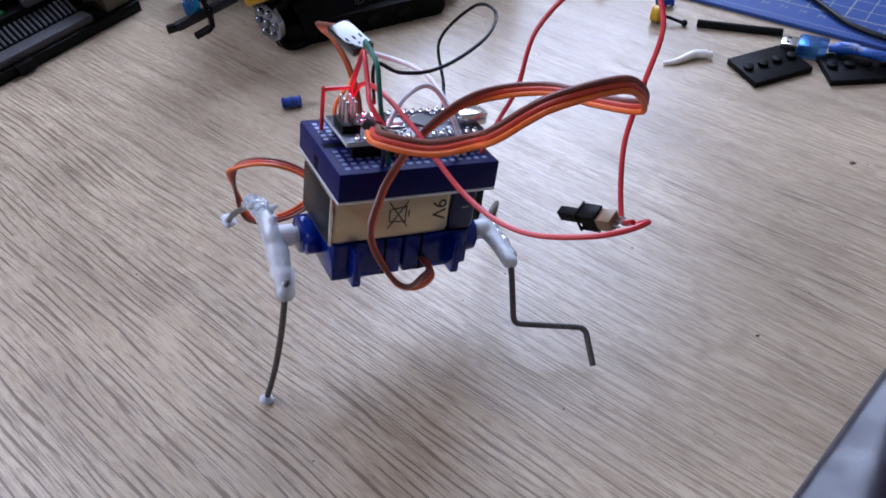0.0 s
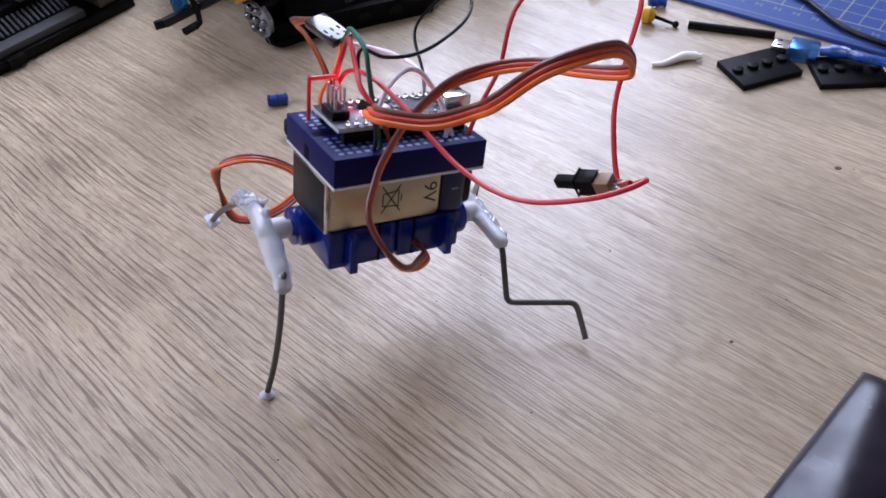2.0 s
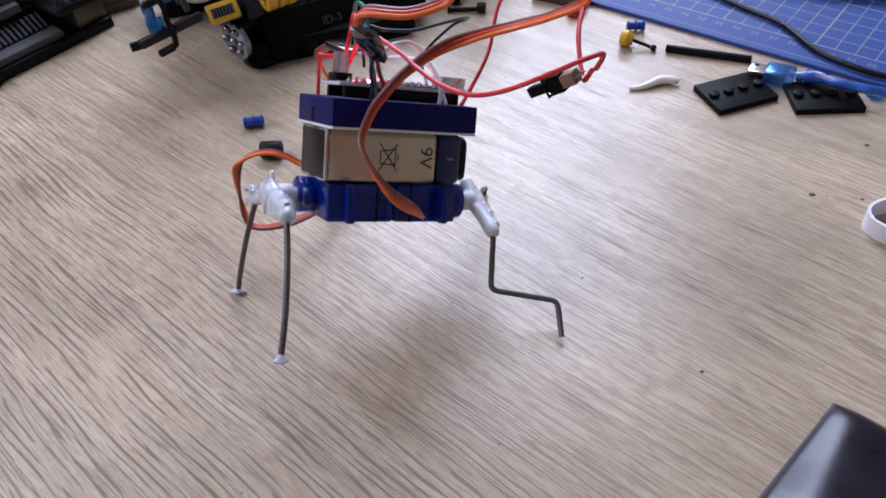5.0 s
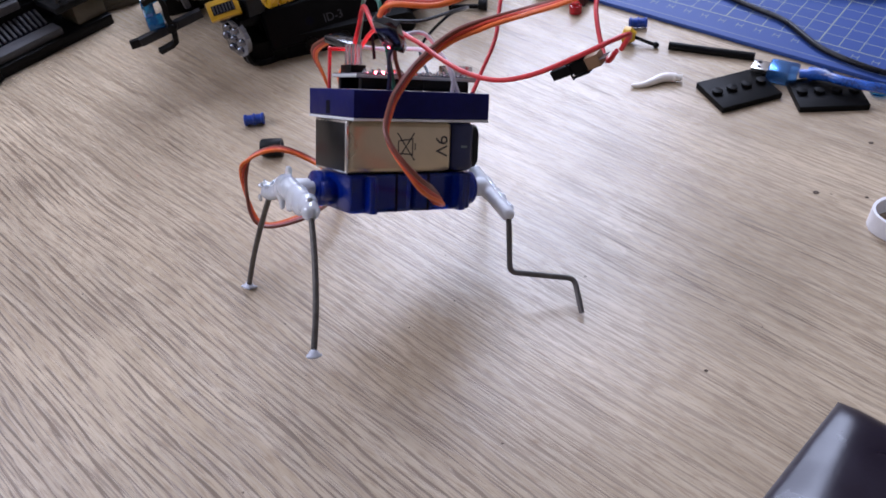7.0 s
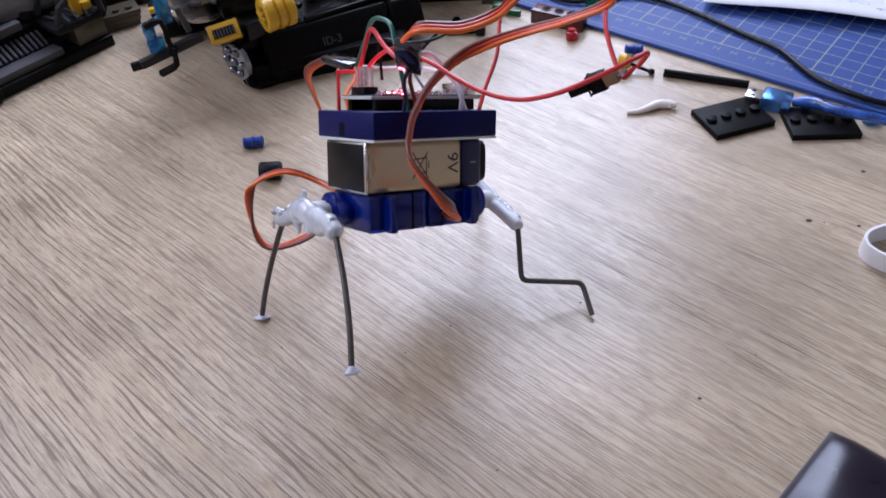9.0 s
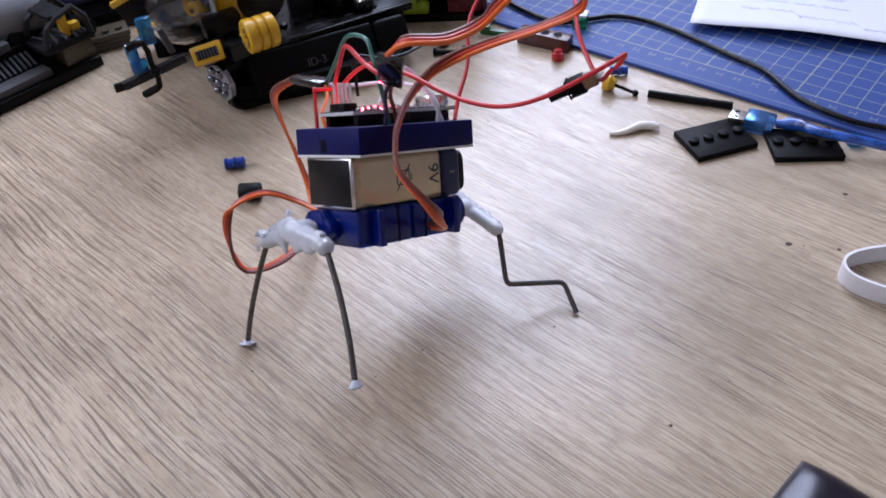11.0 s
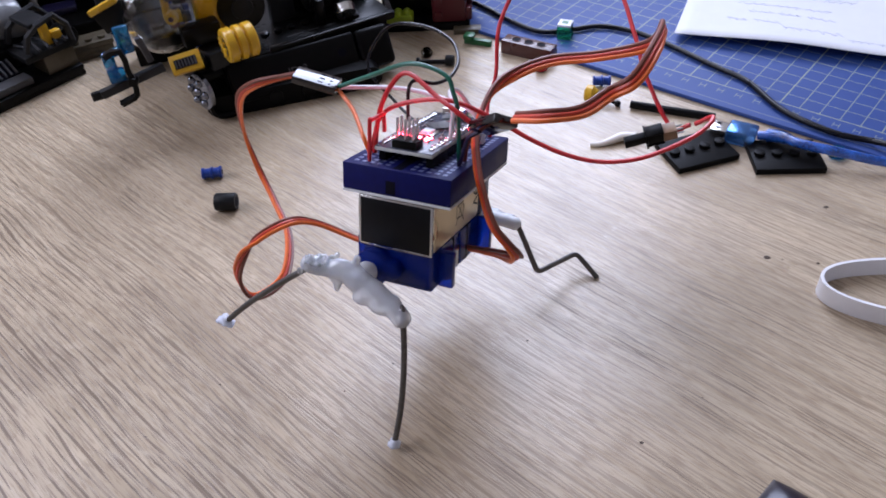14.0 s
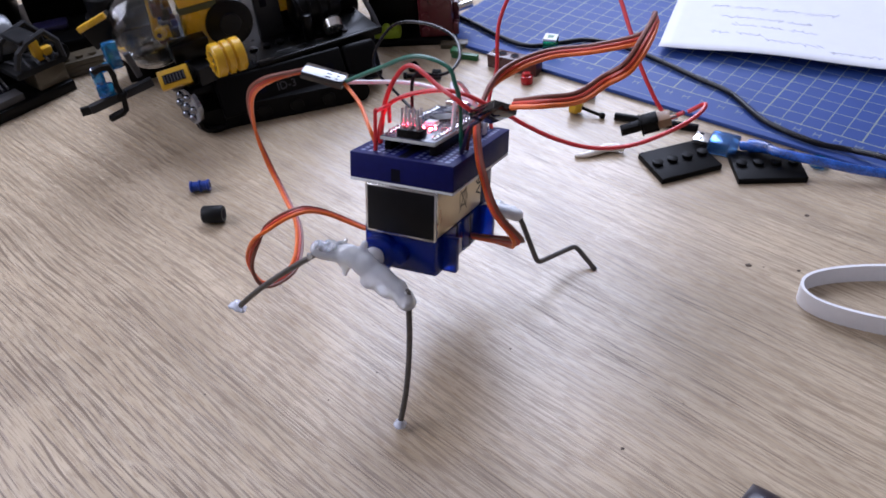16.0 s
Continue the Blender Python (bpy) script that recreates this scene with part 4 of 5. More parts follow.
def small_parts():
    stand(Matrix.Translation((0.1623, 0.3455, 0)) @ Matrix.Rotation(radians(25.5), 4, "Z"))
    stand(Matrix.Translation((0.2024, 0.3432, 0)) @ Matrix.Rotation(radians(5.5), 4, "Z"))
    pin("blue_pin", "small blue plastic connector pin lying on the desk", (-0.0762, 0.3092, 0.0031), (-0.0667, 0.3118, 0.0031), 0.0029, BLUE)
    pin("blue_pin", "small blue plastic connector pin beside the mat", (0.1125, 0.4072, 0.0031), (0.1220, 0.4080, 0.0031), 0.0029, BLUE)
    t = thing("grey_bush", "short dark grey ribbed plastic tube", "toy part")
    a, b, r = Vector((-0.0603, 0.2866, 0.0042)), Vector((-0.0505, 0.2878, 0.0042)), 0.0042
    part("body", lathe([(0, r * 0.9), (0.06, r), (0.94, r), (1, r * 0.9)], a, b), DGREY, t)
    part("bore", rodm(b - (b - a) * 0.05, b + (b - a).normalized() * 0.00006, 0.0024, seg=16), SLOT, t)
    t = thing("white_tusk", "curved tapering white plastic tusk", "toy part")
    line = spline([(0.1118, 0.3487, 0.0012), (0.1170, 0.3492, 0.0014), (0.1220, 0.3515, 0.0020), (0.1270, 0.3545, 0.0024), (0.1315, 0.3550, 0.0024), (0.1335, 0.3547, 0.0024)], 6)
    part("body", tube(line, lambda f: 0.0009 + 0.0014 * min(1, f * 1.6), 12), IVORY, t)
    part("peg", rodm((0.1333, 0.3548, 0.0024), (0.1362, 0.3544, 0.0024), 0.0016, seg=14, bevel=0.0003), IVORY, t)
    t = thing("black_rod", "thin black plastic rod", "toy part")
    part("body", tube([Vector((0.1322, 0.3858, 0.0021)), Vector((0.150, 0.3812, 0.0021)), Vector((0.1740, 0.3755, 0.0021))], 0.0021, 12), BLACK, t)
    t = thing("yellow_antenna", "black plastic lever with a yellow round base", "toy part")
    bm = lathe([(0, 0.003), (0.1, 0.0043), (0.6, 0.0045), (0.75, 0.0035), (1, 0.0026)], (0.1085, 0.3925, 0.0046), (0.1150, 0.3905, 0.0044))
    part("base", bm, YELLOW, t, "yellow base")
    part("lever", rodm((0.1140, 0.3908, 0.0042), (0.1248, 0.3868, 0.0018), 0.0009, seg=10), BLACK, t)
    part("knob", ball(bmesh.new(), (0.1256, 0.3865, 0.0018), 0.0018), BLACK, t)
    # brick with three holes
    m = Matrix.Translation((0.0752, 0.4408, 0)) @ Matrix.Rotation(math.atan2(-0.0112, 0.0262), 4, "Z")
    t = thing("holed_brick", "dark brown plastic beam with three round holes", "toy brick", m=m)
    part("beam", boxm((-0.0160, -0.0045, 0), (0.0160, 0.0045, 0.0082), 0.0003), BRICKBROWN, t)
    for x in (-0.008, 0, 0.008):
        h = part("hole", rodm((x, 0, 0.0070), (x, 0, 0.00826), 0.0026, seg=20), SLOT, t)
        ring = [Vector((x + 0.0028 * math.cos(k * math.tau / 20), 0.0028 * math.sin(k * math.tau / 20), 0.0082)) for k in range(20)]
        part("hole_rim", tube(ring, 0.0004, 6, True), BRICKBROWN, h)
    for x in (-0.012, -0.004, 0.004, 0.012):
        part("stud", rodm((x, 0.0045, 0.0041), (x, 0.0062, 0.0041), 0.0024, seg=16, bevel=0.0002), BRICKBROWN, t)
    t = thing("red_round", "clear red round plastic plate", "toy part")
    part("body", rodm((0.0835, 0.4235, 0.0), (0.0832, 0.4242, 0.0046), 0.0036, seg=20, bevel=0.0004), TRED, t)
    part("stud", rodm((0.0832, 0.4242, 0.0046), (0.0831, 0.4244, 0.0062), 0.0023, seg=16), TRED, t)
    m = Matrix.Translation((0.0955, 0.4590, 0.0027)) @ Matrix.Rotation(radians(-12), 4, "Z")
    t = thing("green_cube", "clear green small plastic brick on the mat", "toy brick", m=m)
    part("body", boxm((-0.0040, -0.0040, 0), (0.0040, 0.0040, 0.0078), 0.0003), TGREEN, t)
    part("white_top", boxm((-0.0040, -0.0040, 0.0078), (0.0040, 0.0040, 0.0092), 0.0002), HORN, t)
    part("hole", boxm((-0.0018, -0.0018, 0.0088), (0.0018, 0.0018, 0.00925)), DGREEN, t)
    t = thing("green_bar", "dark green plastic clip bar", "toy part")
    part("bar", boxm((-0.0085, -0.0016, 0), (0.0085, 0.0016, 0.0035), 0.0004, 2, Matrix.Translation((0.0440, 0.4530, 0)) @ Matrix.Rotation(radians(-14), 4, "Z")), DGREEN, t)
    part("clip", boxm((-0.003, -0.003, 0.0035), (0.003, 0.003, 0.006), 0.0004, 2, Matrix.Translation((0.0385, 0.4545, 0)) @ Matrix.Rotation(radians(-14), 4, "Z")), DGREEN, t)
    t = thing("black_axle", "short black axle with a grey end", "toy part")
    part("axle", rodm((0.0120, 0.4270, 0.0018), (0.0290, 0.4270, 0.0022), 0.0014, seg=10), BLACK, t)
    part("collar", rodm((0.0280, 0.4270, 0.0032), (0.0330, 0.4268, 0.0032), 0.0031, seg=18, bevel=0.0004), DGREY, t)
    part("head", rodm((0.0108, 0.4270, 0.0022), (0.0126, 0.4270, 0.0022), 0.0022, seg=14), BLACK, t)
    t = thing("clear_stud", "tiny clear plastic round piece lying on the desk", "toy part")
    part("body", rodm((0.0150, 0.4380, 0.0), (0.0150, 0.4380, 0.0030), 0.0035, seg=18, bevel=0.0004), CLEAR, t)
    part("stud", rodm((0.0150, 0.4380, 0.0030), (0.0150, 0.4380, 0.0046), 0.0022, seg=16), CLEAR, t)
    t = thing("blue_chip", "small clear pale blue plastic piece", "toy part")
    part("body", rodm((0.2270, 0.3480, 0.0), (0.2270, 0.3482, 0.0032), 0.0042, seg=18, bevel=0.0004), TBLUE, t)
    t = thing("usb_cable", "clear blue usb cable with a steel plug", "cable")
    m = Matrix.Translation((0.1716, 0.3625, 0.0042)) @ Matrix.Rotation(radians(-21), 4, "Z")
    pl = part("plug", boxm((-0.001, -0.0042, -0.0020), (0.0070, 0.0042, 0.0020), 0.0004, 2, m), STEEL, t, "steel usb plug shell")
    part("plug_window", boxm((0.0010, -0.0030, 0.0019), (0.003, -0.0014, 0.00206), 0, 1, m), SLOT, pl)
    part("plug_window", boxm((0.0010, 0.0014, 0.0019), (0.003, 0.0030, 0.00206), 0, 1, m), SLOT, pl)
    part("overmould", boxm((0.0066, -0.0058, -0.0038), (0.0205, 0.0055, 0.0040), 0.0014, 3, m), USBCLEAR, t, "clear blue plug body")
    part("plug_inner", boxm((0.0074, -0.0046, -0.0026), (0.0165, 0.0046, 0.0030), 0.0006, 2, m), STEEL, t)
    line = spline([m @ Vector((0.021, 0, 0.0012)), m @ Vector((0.031, 0, 0.0032)), (0.2075, 0.3445, 0.0086), (0.2240, 0.3395, 0.0078), (0.2480, 0.3360, 0.0050), (0.290, 0.3330, 0.0036), (0.36, 0.335, 0.0036), (0.45, 0.30, 0.0036)], 8)
    part("cord", tube(line, 0.0023, 12), USB, t, "clear blue cord over woven shield")
    relief = part("strain_relief", tube(line[3:12], lambda f: 0.0031 - 0.0006 * f, 12), USB, t)
    for k in range(4, 12):
        c, d = line[k], (line[k + 1] - line[k]).normalized()
        part("rib", rodm(c - d * 0.0005, c + d * 0.0005, 0.0034 - (k - 4) * 0.00009, seg=14), USB, relief)
    t = thing("black_cable", "black round cable lying across the mat", "cable")
    z = 0.0046
    line = spline([(-0.0273, 0.5635, z), (0.0119, 0.5243, z), (0.0448, 0.4927, z), (0.0648, 0.4724, z), (0.0825, 0.4612, z), (0.1001, 0.4650, z), (0.1159, 0.4696, z), (0.1339, 0.4640, z), (0.1515, 0.4506, z), (0.1774, 0.4239, z), (0.1932, 0.4075, z), (0.2063, 0.3801, z), (0.2266, 0.3608, z), (0.2420, 0.3540, 0.0050), (0.2560, 0.3410, 0.0085), (0.285, 0.3200, 0.0060), (0.34, 0.29, 0.0024)], 6)
    part("cord", tube(line, 0.0015, 12), BLACKW, t)
    part("metal_end", rodm((-0.012, 0.548, z), (0.004, 0.540, z), 0.0032, seg=16), STEEL, t)


def white_band():
    t = thing("white_band", "white plastic band lying on edge in a long loop", "band")
    bm = bmesh.new()
    n = 72
    inner, outer = [], []
    rot = Matrix.Rotation(radians(-3), 3, "Z")
    for k in range(n):
        a = k * math.tau / n
        ca, sa = math.cos(a), math.sin(a)
        x = 0.062 * math.copysign(abs(ca) ** 0.92, ca)
        y = 0.0172 * math.copysign(abs(sa) ** 0.9, sa)
        d = Vector((ca / 0.062, sa / 0.0172, 0)).normalized()
        c = Vector((0.2625, 0.2500, 0)) + rot @ Vector((x, y, 0))
        for lst, off in ((outer, 0.0006), (inner, -0.0006)):
            q = c + rot @ d * off
            lst.append((bm.verts.new((q.x, q.y, 0.0)), bm.verts.new((q.x, q.y, 0.0082))))
    for k in range(n):
        j = (k + 1) % n
        bm.faces.new((outer[k][0], outer[j][0], outer[j][1], outer[k][1]))
        bm.faces.new((inner[k][0], inner[k][1], inner[j][1], inner[j][0]))
        bm.faces.new((outer[k][1], outer[j][1], inner[j][1], inner[k][1]))
        bm.faces.new((outer[k][0], inner[k][0], inner[j][0], outer[j][0]))
    part("loop", bm, BAND, t)


def wallet():
    t = thing("leather_wallet", "dark glossy leather wallet with padded edge", "wallet")
    c = Vector((0.1708, 0.1655))
    e1 = (Vector((0.1421, 0.1264)) - Vector((0.1655, 0.1562))).normalized()
    e2 = (Vector((0.1772, 0.1483)) - Vector((0.1655, 0.1562))).normalized()
    bm = bmesh.new()
    n = 40
    la, lb = 0.13, 0.11

    def h(u, v):
        f = lambda q: math.sqrt(max(0.0, 1 - (1 - min(1, max(0, q))) ** 2))
        ru, rv = min(u / 0.008, (la - u) / 0.012), min(v / 0.0018, (lb - v) / 0.012)
        ridge = 0.006 + 0.16 * u
        up, down = 0.56 * v, 0.56 * ridge - 0.10 * (v - ridge)
        top = -0.0012 * math.log(math.exp(-up / 0.0012) + math.exp(-down / 0.0012))
        return f(ru) * f(rv) * max(0.002, 0.0022 + top + 0.0003 * math.sin(u * 160 + v * 60))
    us = [la * (0.5 - 0.5 * math.cos(math.pi * k / n)) for k in range(n + 1)]
    vs = [lb * (0.5 - 0.5 * math.cos(math.pi * k / n)) for k in range(n + 1)]
    g = []
    for v in vs:
        row = []
        for u in us:
            p = c + e1 * u + e2 * v
            row.append(bm.verts.new((p.x, p.y, 0.0015 + max(0, h(u, v)))))
        g.append(row)
    for j in range(n):
        for i in range(n):
            bm.faces.new((g[j][i], g[j][i + 1], g[j + 1][i + 1], g[j + 1][i]))
    part("cover", bm, LEATHER, t, smooth=70)
    bm = bmesh.new()
    q = [c, c + e1 * la, c + e1 * la + e2 * lb, c + e2 * lb]
    top = [bm.verts.new((p.x, p.y, 0.0016)) for p in q]
    bot = [bm.verts.new((p.x, p.y, 0.0)) for p in q]
    bm.faces.new(top)
    bm.faces.new(bot[::-1])
    for k in range(4):
        bm.faces.new((top[k], bot[k], bot[(k + 1) % 4], top[(k + 1) % 4]))
    part("back", bm, LEATHER, t)


def tracked_vehicle():
    u, v = Vector((0.785, 0.62, 0)).normalized(), Vector((-0.62, 0.785, 0)).normalized()
    m = Matrix.Translation((-0.0855, 0.3715, 0)) @ Matrix((u, v, Vector((0, 0, 1)))).transposed().to_4x4()
    t = thing("toy_crawler", "toy brick tracked submarine, black and yellow with clear dome", "toy vehicle", m=m)
    def belt(m2, y0, y1, ln, r):
        bm = bmesh.new()
        prof = []
        for k in range(13):
            q = math.pi / 2 + math.pi * k / 12
            prof.append((0.004 + r * math.cos(q) * 1.25, r + r * math.sin(q)))
        for k in range(13):
            q = -math.pi / 2 + math.pi * k / 12
            prof.append((ln + r * math.cos(q) * 0.9, r + r * math.sin(q)))
        f = [bm.verts.new(m2 @ Vector((x, y0, z))) for x, z in prof]
        b = [bm.verts.new(m2 @ Vector((x, y1, z))) for x, z in prof]
        bm.faces.new(f)
        bm.faces.new(b[::-1])
        for k in range(len(prof)):
            j = (k + 1) % len(prof)
            bm.faces.new((f[k], b[k], b[j], f[j]))
        tr = part("track", bm, MBLACK, t, "black track unit", smooth=30)
        for k in range(int(ln / 0.0046)):
            x = 0.002 + k * 0.0046
            part("tread", boxm((x, y0 - 0.0006, 0.0), (x + 0.0026, y1 + 0.0003, 0.0016), 0.0002, 1, m2), BLACK, tr, smooth=0)
        for x in (0.016, 0.034, 0.052, 0.070):
            part("wheel_boss", rodm(m2 @ Vector((x, y0 - 0.0012, r)), m2 @ Vector((x, y0, r)), r * 0.6, seg=18, bevel=0.0003), BLACK, tr)
    belt(Matrix.Translation((-0.008, -0.0040, 0)) @ Matrix.Rotation(radians(-13.4), 4, "Z"), 0.0, 0.030, 0.088, 0.0062)
    belt(Matrix.Identity(4), 0.072, 0.098, 0.112, 0.0130)
    # side of the hull, leaning out towards its foot
    lean = Matrix.Translation((0, 0.0010, 0.0262)) @ Matrix.Rotation(radians(-4), 4, "Z") @ Matrix.Rotation(radians(-28), 4, "X")
    hull = part("hull_side", boxm((0.004, -0.002, -0.0215), (0.077, 0.004, 0.0), 0.0016, 3, lean), MBLACK, t, "matt black hull side")
    part("tail_side", boxm((0.0778, -0.0026, -0.0225), (0.098, 0.006, 0.0), 0.0030, 3, lean), MBLACK, hull)
    # lighter grey strip paints the highlight along the panel's bottom edge
    part("edge_highlight", boxm((0.050, -0.0030, -0.0221), (0.094, -0.0016, -0.0215), 0.0002, 1, lean), GREY, hull)
    for x, z in ((0.028, -0.0115), (0.068, -0.0095)):
        part("hole", rodm(lean @ Vector((x, -0.00215, z)), lean @ Vector((x, 0.001, z)), 0.0023, seg=18), SLOT, hull)
    lettering("ID-3", 0.0062, LGREY, t, lean @ Matrix.Translation((0.0415, -0.0022, -0.0125)) @ Matrix.Rotation(radians(90), 4, "X"))
    part("core", boxm((0.004, 0.006, 0.006), (0.104, 0.090, 0.0245), 0.001), MBLACK, t)
    deck = part("deck", boxm((0.006, -0.0012, 0.0243), (0.106, 0.098, 0.0275), 0.0006), BLACK, t, "glossy black deck plate")
    part("deck_rim", boxm((0.030, -0.0020, 0.0262), (0.106, 0.0014, 0.0292), 0.0006), BLACK, deck)
    for x, w in ((0.044, 0.0094), (0.0566, 0.0060), (0.0680, 0.0050)):
        part("stripe", boxm((x, 0.0081, 0.0275), (x + w, 0.0090, 0.0278)), LGREY, deck, smooth=0)
    for k in range(7):
        part("stud", rodm((0.034 + k * 0.008, 0.0180, 0.0275), (0.034 + k * 0.008, 0.0180, 0.0293), 0.0024, seg=14, bevel=0.0002), BLACK, deck)
    part("front_fender", boxm((-0.014, 0.002, 0.018), (0.010, 0.026, 0.0240), 0.002), BLACK, t)
    part("grey_wedge", boxm((0.002, -0.003, 0.0245), (0.016, 0.006, 0.0310), 0.0014, 2, Matrix.Translation((0.002, 0, 0.002)) @ Matrix.Rotation(radians(-14), 4, "Y")), GREY, t, "dark grey wedge")
    part("rear_body", boxm((0.058, 0.034, 0.0275), (0.108, 0.085, 0.050), 0.003), MBLACK, t)
    part("rear_panel", boxm((0.043, 0.029, 0.0275), (0.0575, 0.033, 0.066), 0.0006), GREY, t, "grey rear panel")
    part("panel_window", boxm((0.046, 0.0285, 0.046), (0.050, 0.0292, 0.052), 0.0003), SLOT, t)
    part("yellow_edge", boxm((0.0578, 0.030, 0.040), (0.0635, 0.036, 0.072), 0.0006), YELLOW, t)
    part("engine_pod", rodm((0.062, 0.024, 0.041), (0.090, 0.024, 0.041), 0.0090, seg=24, bevel=0.002), BLACK, t)
    for k in range(4):
        part("pod_ring", rodm((0.0635 + k * 0.006, 0.024, 0.041), (0.0655 + k * 0.006, 0.024, 0.041), 0.0098, seg=24, bevel=0.0004), MBLACK, t)
    part("post", rodm((0.0665, 0.0130, 0.0275), (0.0665, 0.0130, 0.0420), 0.0030, seg=16, bevel=0.0004), BLACK, t)
    lamp = part("side_lamp", lathe([(0, 0.0020), (0.2, 0.0056), (0.8, 0.0062), (1, 0.0050)], (0.0800, 0.0060, 0.0300), (0.0808, 0.0125, 0.0345), 22), STEEL, t, "bright chrome side lamp")
    part("lamp_stud", rodm((0.0798, 0.0044, 0.0292), (0.0800, 0.0062, 0.0300), 0.0020, seg=14), BLACK, lamp)
    # steel plate added to give the bright highlight above the hose
    part("highlight_plate", boxm((0.086, 0.030, 0.0500), (0.100, 0.046, 0.0530), 0.001, 2, Matrix.Rotation(radians(3), 4, "X")), STEEL, t, "bright silver plate standing in for a highlight")
    for pts in (((0.083, 0.036, 0.054), (0.0845, 0.030, 0.040), (0.0860, 0.016, 0.0330), (0.0865, 0.008, 0.0275)), ((0.1080, 0.040, 0.050), (0.1095, 0.030, 0.036), (0.1105, 0.020, 0.0270), (0.1110, 0.014, 0.0200))):
        part("hose", tube(spline(pts, 7), 0.0016, 8), LGREY, t, "grey hose")
    # round silver drive wheel at the front
    w0, w1 = Vector((-0.0132, -0.0022, 0.0178)), Vector((-0.0100, -0.0012, 0.0178))
    wh = part("drive_wheel", lathe([(0, 0.0096), (0.15, 0.0107), (0.8, 0.0110), (1, 0.0100)], w0, w1, 28), CHROME, t, "round silver wheel hub with clear bosses")
    d = (w0 - w1).normalized()
    sx = d.cross(Vector((0, 0, 1))).normalized()
    for k in range(6):
        a = k * math.tau / 6
        c = w0 + sx * (0.0068 * math.cos(a)) + Vector((0, 0, 0.0068 * math.sin(a)))
        part("boss", ball(bmesh.new(), c, 0.0023, (1, 1, 1)), CHROME, wh)
    part("boss", ball(bmesh.new(), w0, 0.0024), CHROME, wh)
    part("track_belt", tube(spline([(-0.0100, -0.007, 0.011), (-0.0085, -0.007, 0.0045), (-0.003, -0.007, 0.0018), (0.007, -0.007, 0.0018), (0.018, -0.006, 0.0024), (0.030, -0.003, 0.0040)], 5), 0.0018, 6), BLACK, t, "black slack track belt")
    part("idler", rodm((-0.004, 0.0, 0.006), (-0.004, 0.02, 0.006), 0.0065, seg=22, bevel=0.0006), BLACK, t)
    # ribbed yellow float, seen from its side
    inv = m.inverted()
    a, b = inv @ Vector((-0.0737, 0.3620, 0.0440)), inv @ Vector((-0.0613, 0.3726, 0.0440))
    r = 0.0088
    prof = [(0, r * 0.6), (0.02, r * 0.95), (0.05, r), (0.30, r), (0.34, r * 0.82), (0.38, r * 0.82), (0.42, r), (0.60, r), (0.64, r * 0.82), (0.68, r * 0.82), (0.72, r), (0.95, r), (1, r * 0.9)]
    fl = part("float", lathe(prof, a, b, 30), YELLOW, t, "ribbed yellow cylinder")
    part("float_well", rodm(a - (b - a) * 0.012, a + (b - a) * 0.05, r * 0.62, seg=20), TAN, fl)
    ax = (b - a).normalized()
    sd = ax.cross(Vector((0, 0, 1))).normalized()
    for k in range(4):
        d2 = sd * math.cos(k * math.pi / 4) + Vector((0, 0, 1)) * math.sin(k * math.pi / 4)
        part("spoke", rodm(a - ax * 0.0004 - d2 * r * 0.6, a - ax * 0.0004 + d2 * r * 0.6, 0.0007, seg=8), YELLOW, fl)
    part("hub", rodm(a - ax * 0.001, a + ax * 0.001, r * 0.25, seg=14), YELLOW, fl)
    part("bracket", boxm((-0.004, -0.004, 0.027), (0.006, 0.010, 0.037), 0.001, 2, Matrix.Rotation(radians(12), 4, "Z")), GREY, t)
    part("arm", boxm((-0.012, 0.002, 0.040), (0.008, 0.012, 0.050), 0.001), BLACK, t)
    # name badge with grille
    c = inv @ Vector((-0.0928, 0.3550, 0.0385))
    q = Matrix.Translation(c) @ Matrix.Rotation(radians(-20), 4, "Z") @ Matrix.Rotation(radians(-38), 4, "X") @ Matrix.Rotation(radians(-10), 4, "Y") @ Matrix.Diagonal((0.86, 1, 0.84, 1))
    bd = part("grille_badge", boxm((-0.0092, -0.002, -0.0058), (0.0092, 0.002, 0.0058), 0.0006, 2, q), YELLOW, t, "yellow tile with a dark grille")
    part("grille_back", boxm((-0.0066, -0.0024, -0.0030), (0.0066, -0.0018, 0.0026), 0, 1, q), SLOT, bd)
    for k in range(7):
        part("grille_bar", boxm((-0.0060 + k * 0.0019, -0.0027, -0.0026), (-0.0060 + k * 0.0019 + 0.0009, -0.0020, 0.0022), 0, 1, q), LGREY, bd, smooth=0)
    part("badge_mount", boxm((-0.006, 0.002, -0.004), (0.010, 0.016, 0.004), 0.0008, 2, q), BLACK, t)
    # cockpit
    part("cockpit_floor", boxm((-0.030, 0.030, 0.030), (0.012, 0.072, 0.036), 0.001), BLACK, t)
    dm = ball(bmesh.new(), inv @ Vector((-0.1135, 0.3790, 0.0545)), 0.0215, sub=3)
    dome = part("dome", dm, CLEAR, t, "clear bubble dome")
    so = dome.modifiers.new("thick", "SOLIDIFY")
    so.thickness = 0.001
    part("yellow_panel", boxm((-0.001, 0.012, 0.0400), (0.018, 0.018, 0.092), 0.0008), YELLOW, t)
    part("olive_stripe", boxm((-0.0015, 0.0114, 0.0605), (0.0185, 0.0188, 0.0640), 0.0003), OLIVE, t)
    part("panel_foot", boxm((-0.002, 0.008, 0.0275), (0.016, 0.022, 0.0400), 0.0008), BLACK, t)
    part("yellow_side", boxm((0.020, 0.020, 0.058), (0.034, 0.060, 0.096), 0.0015), YELLOW, t)
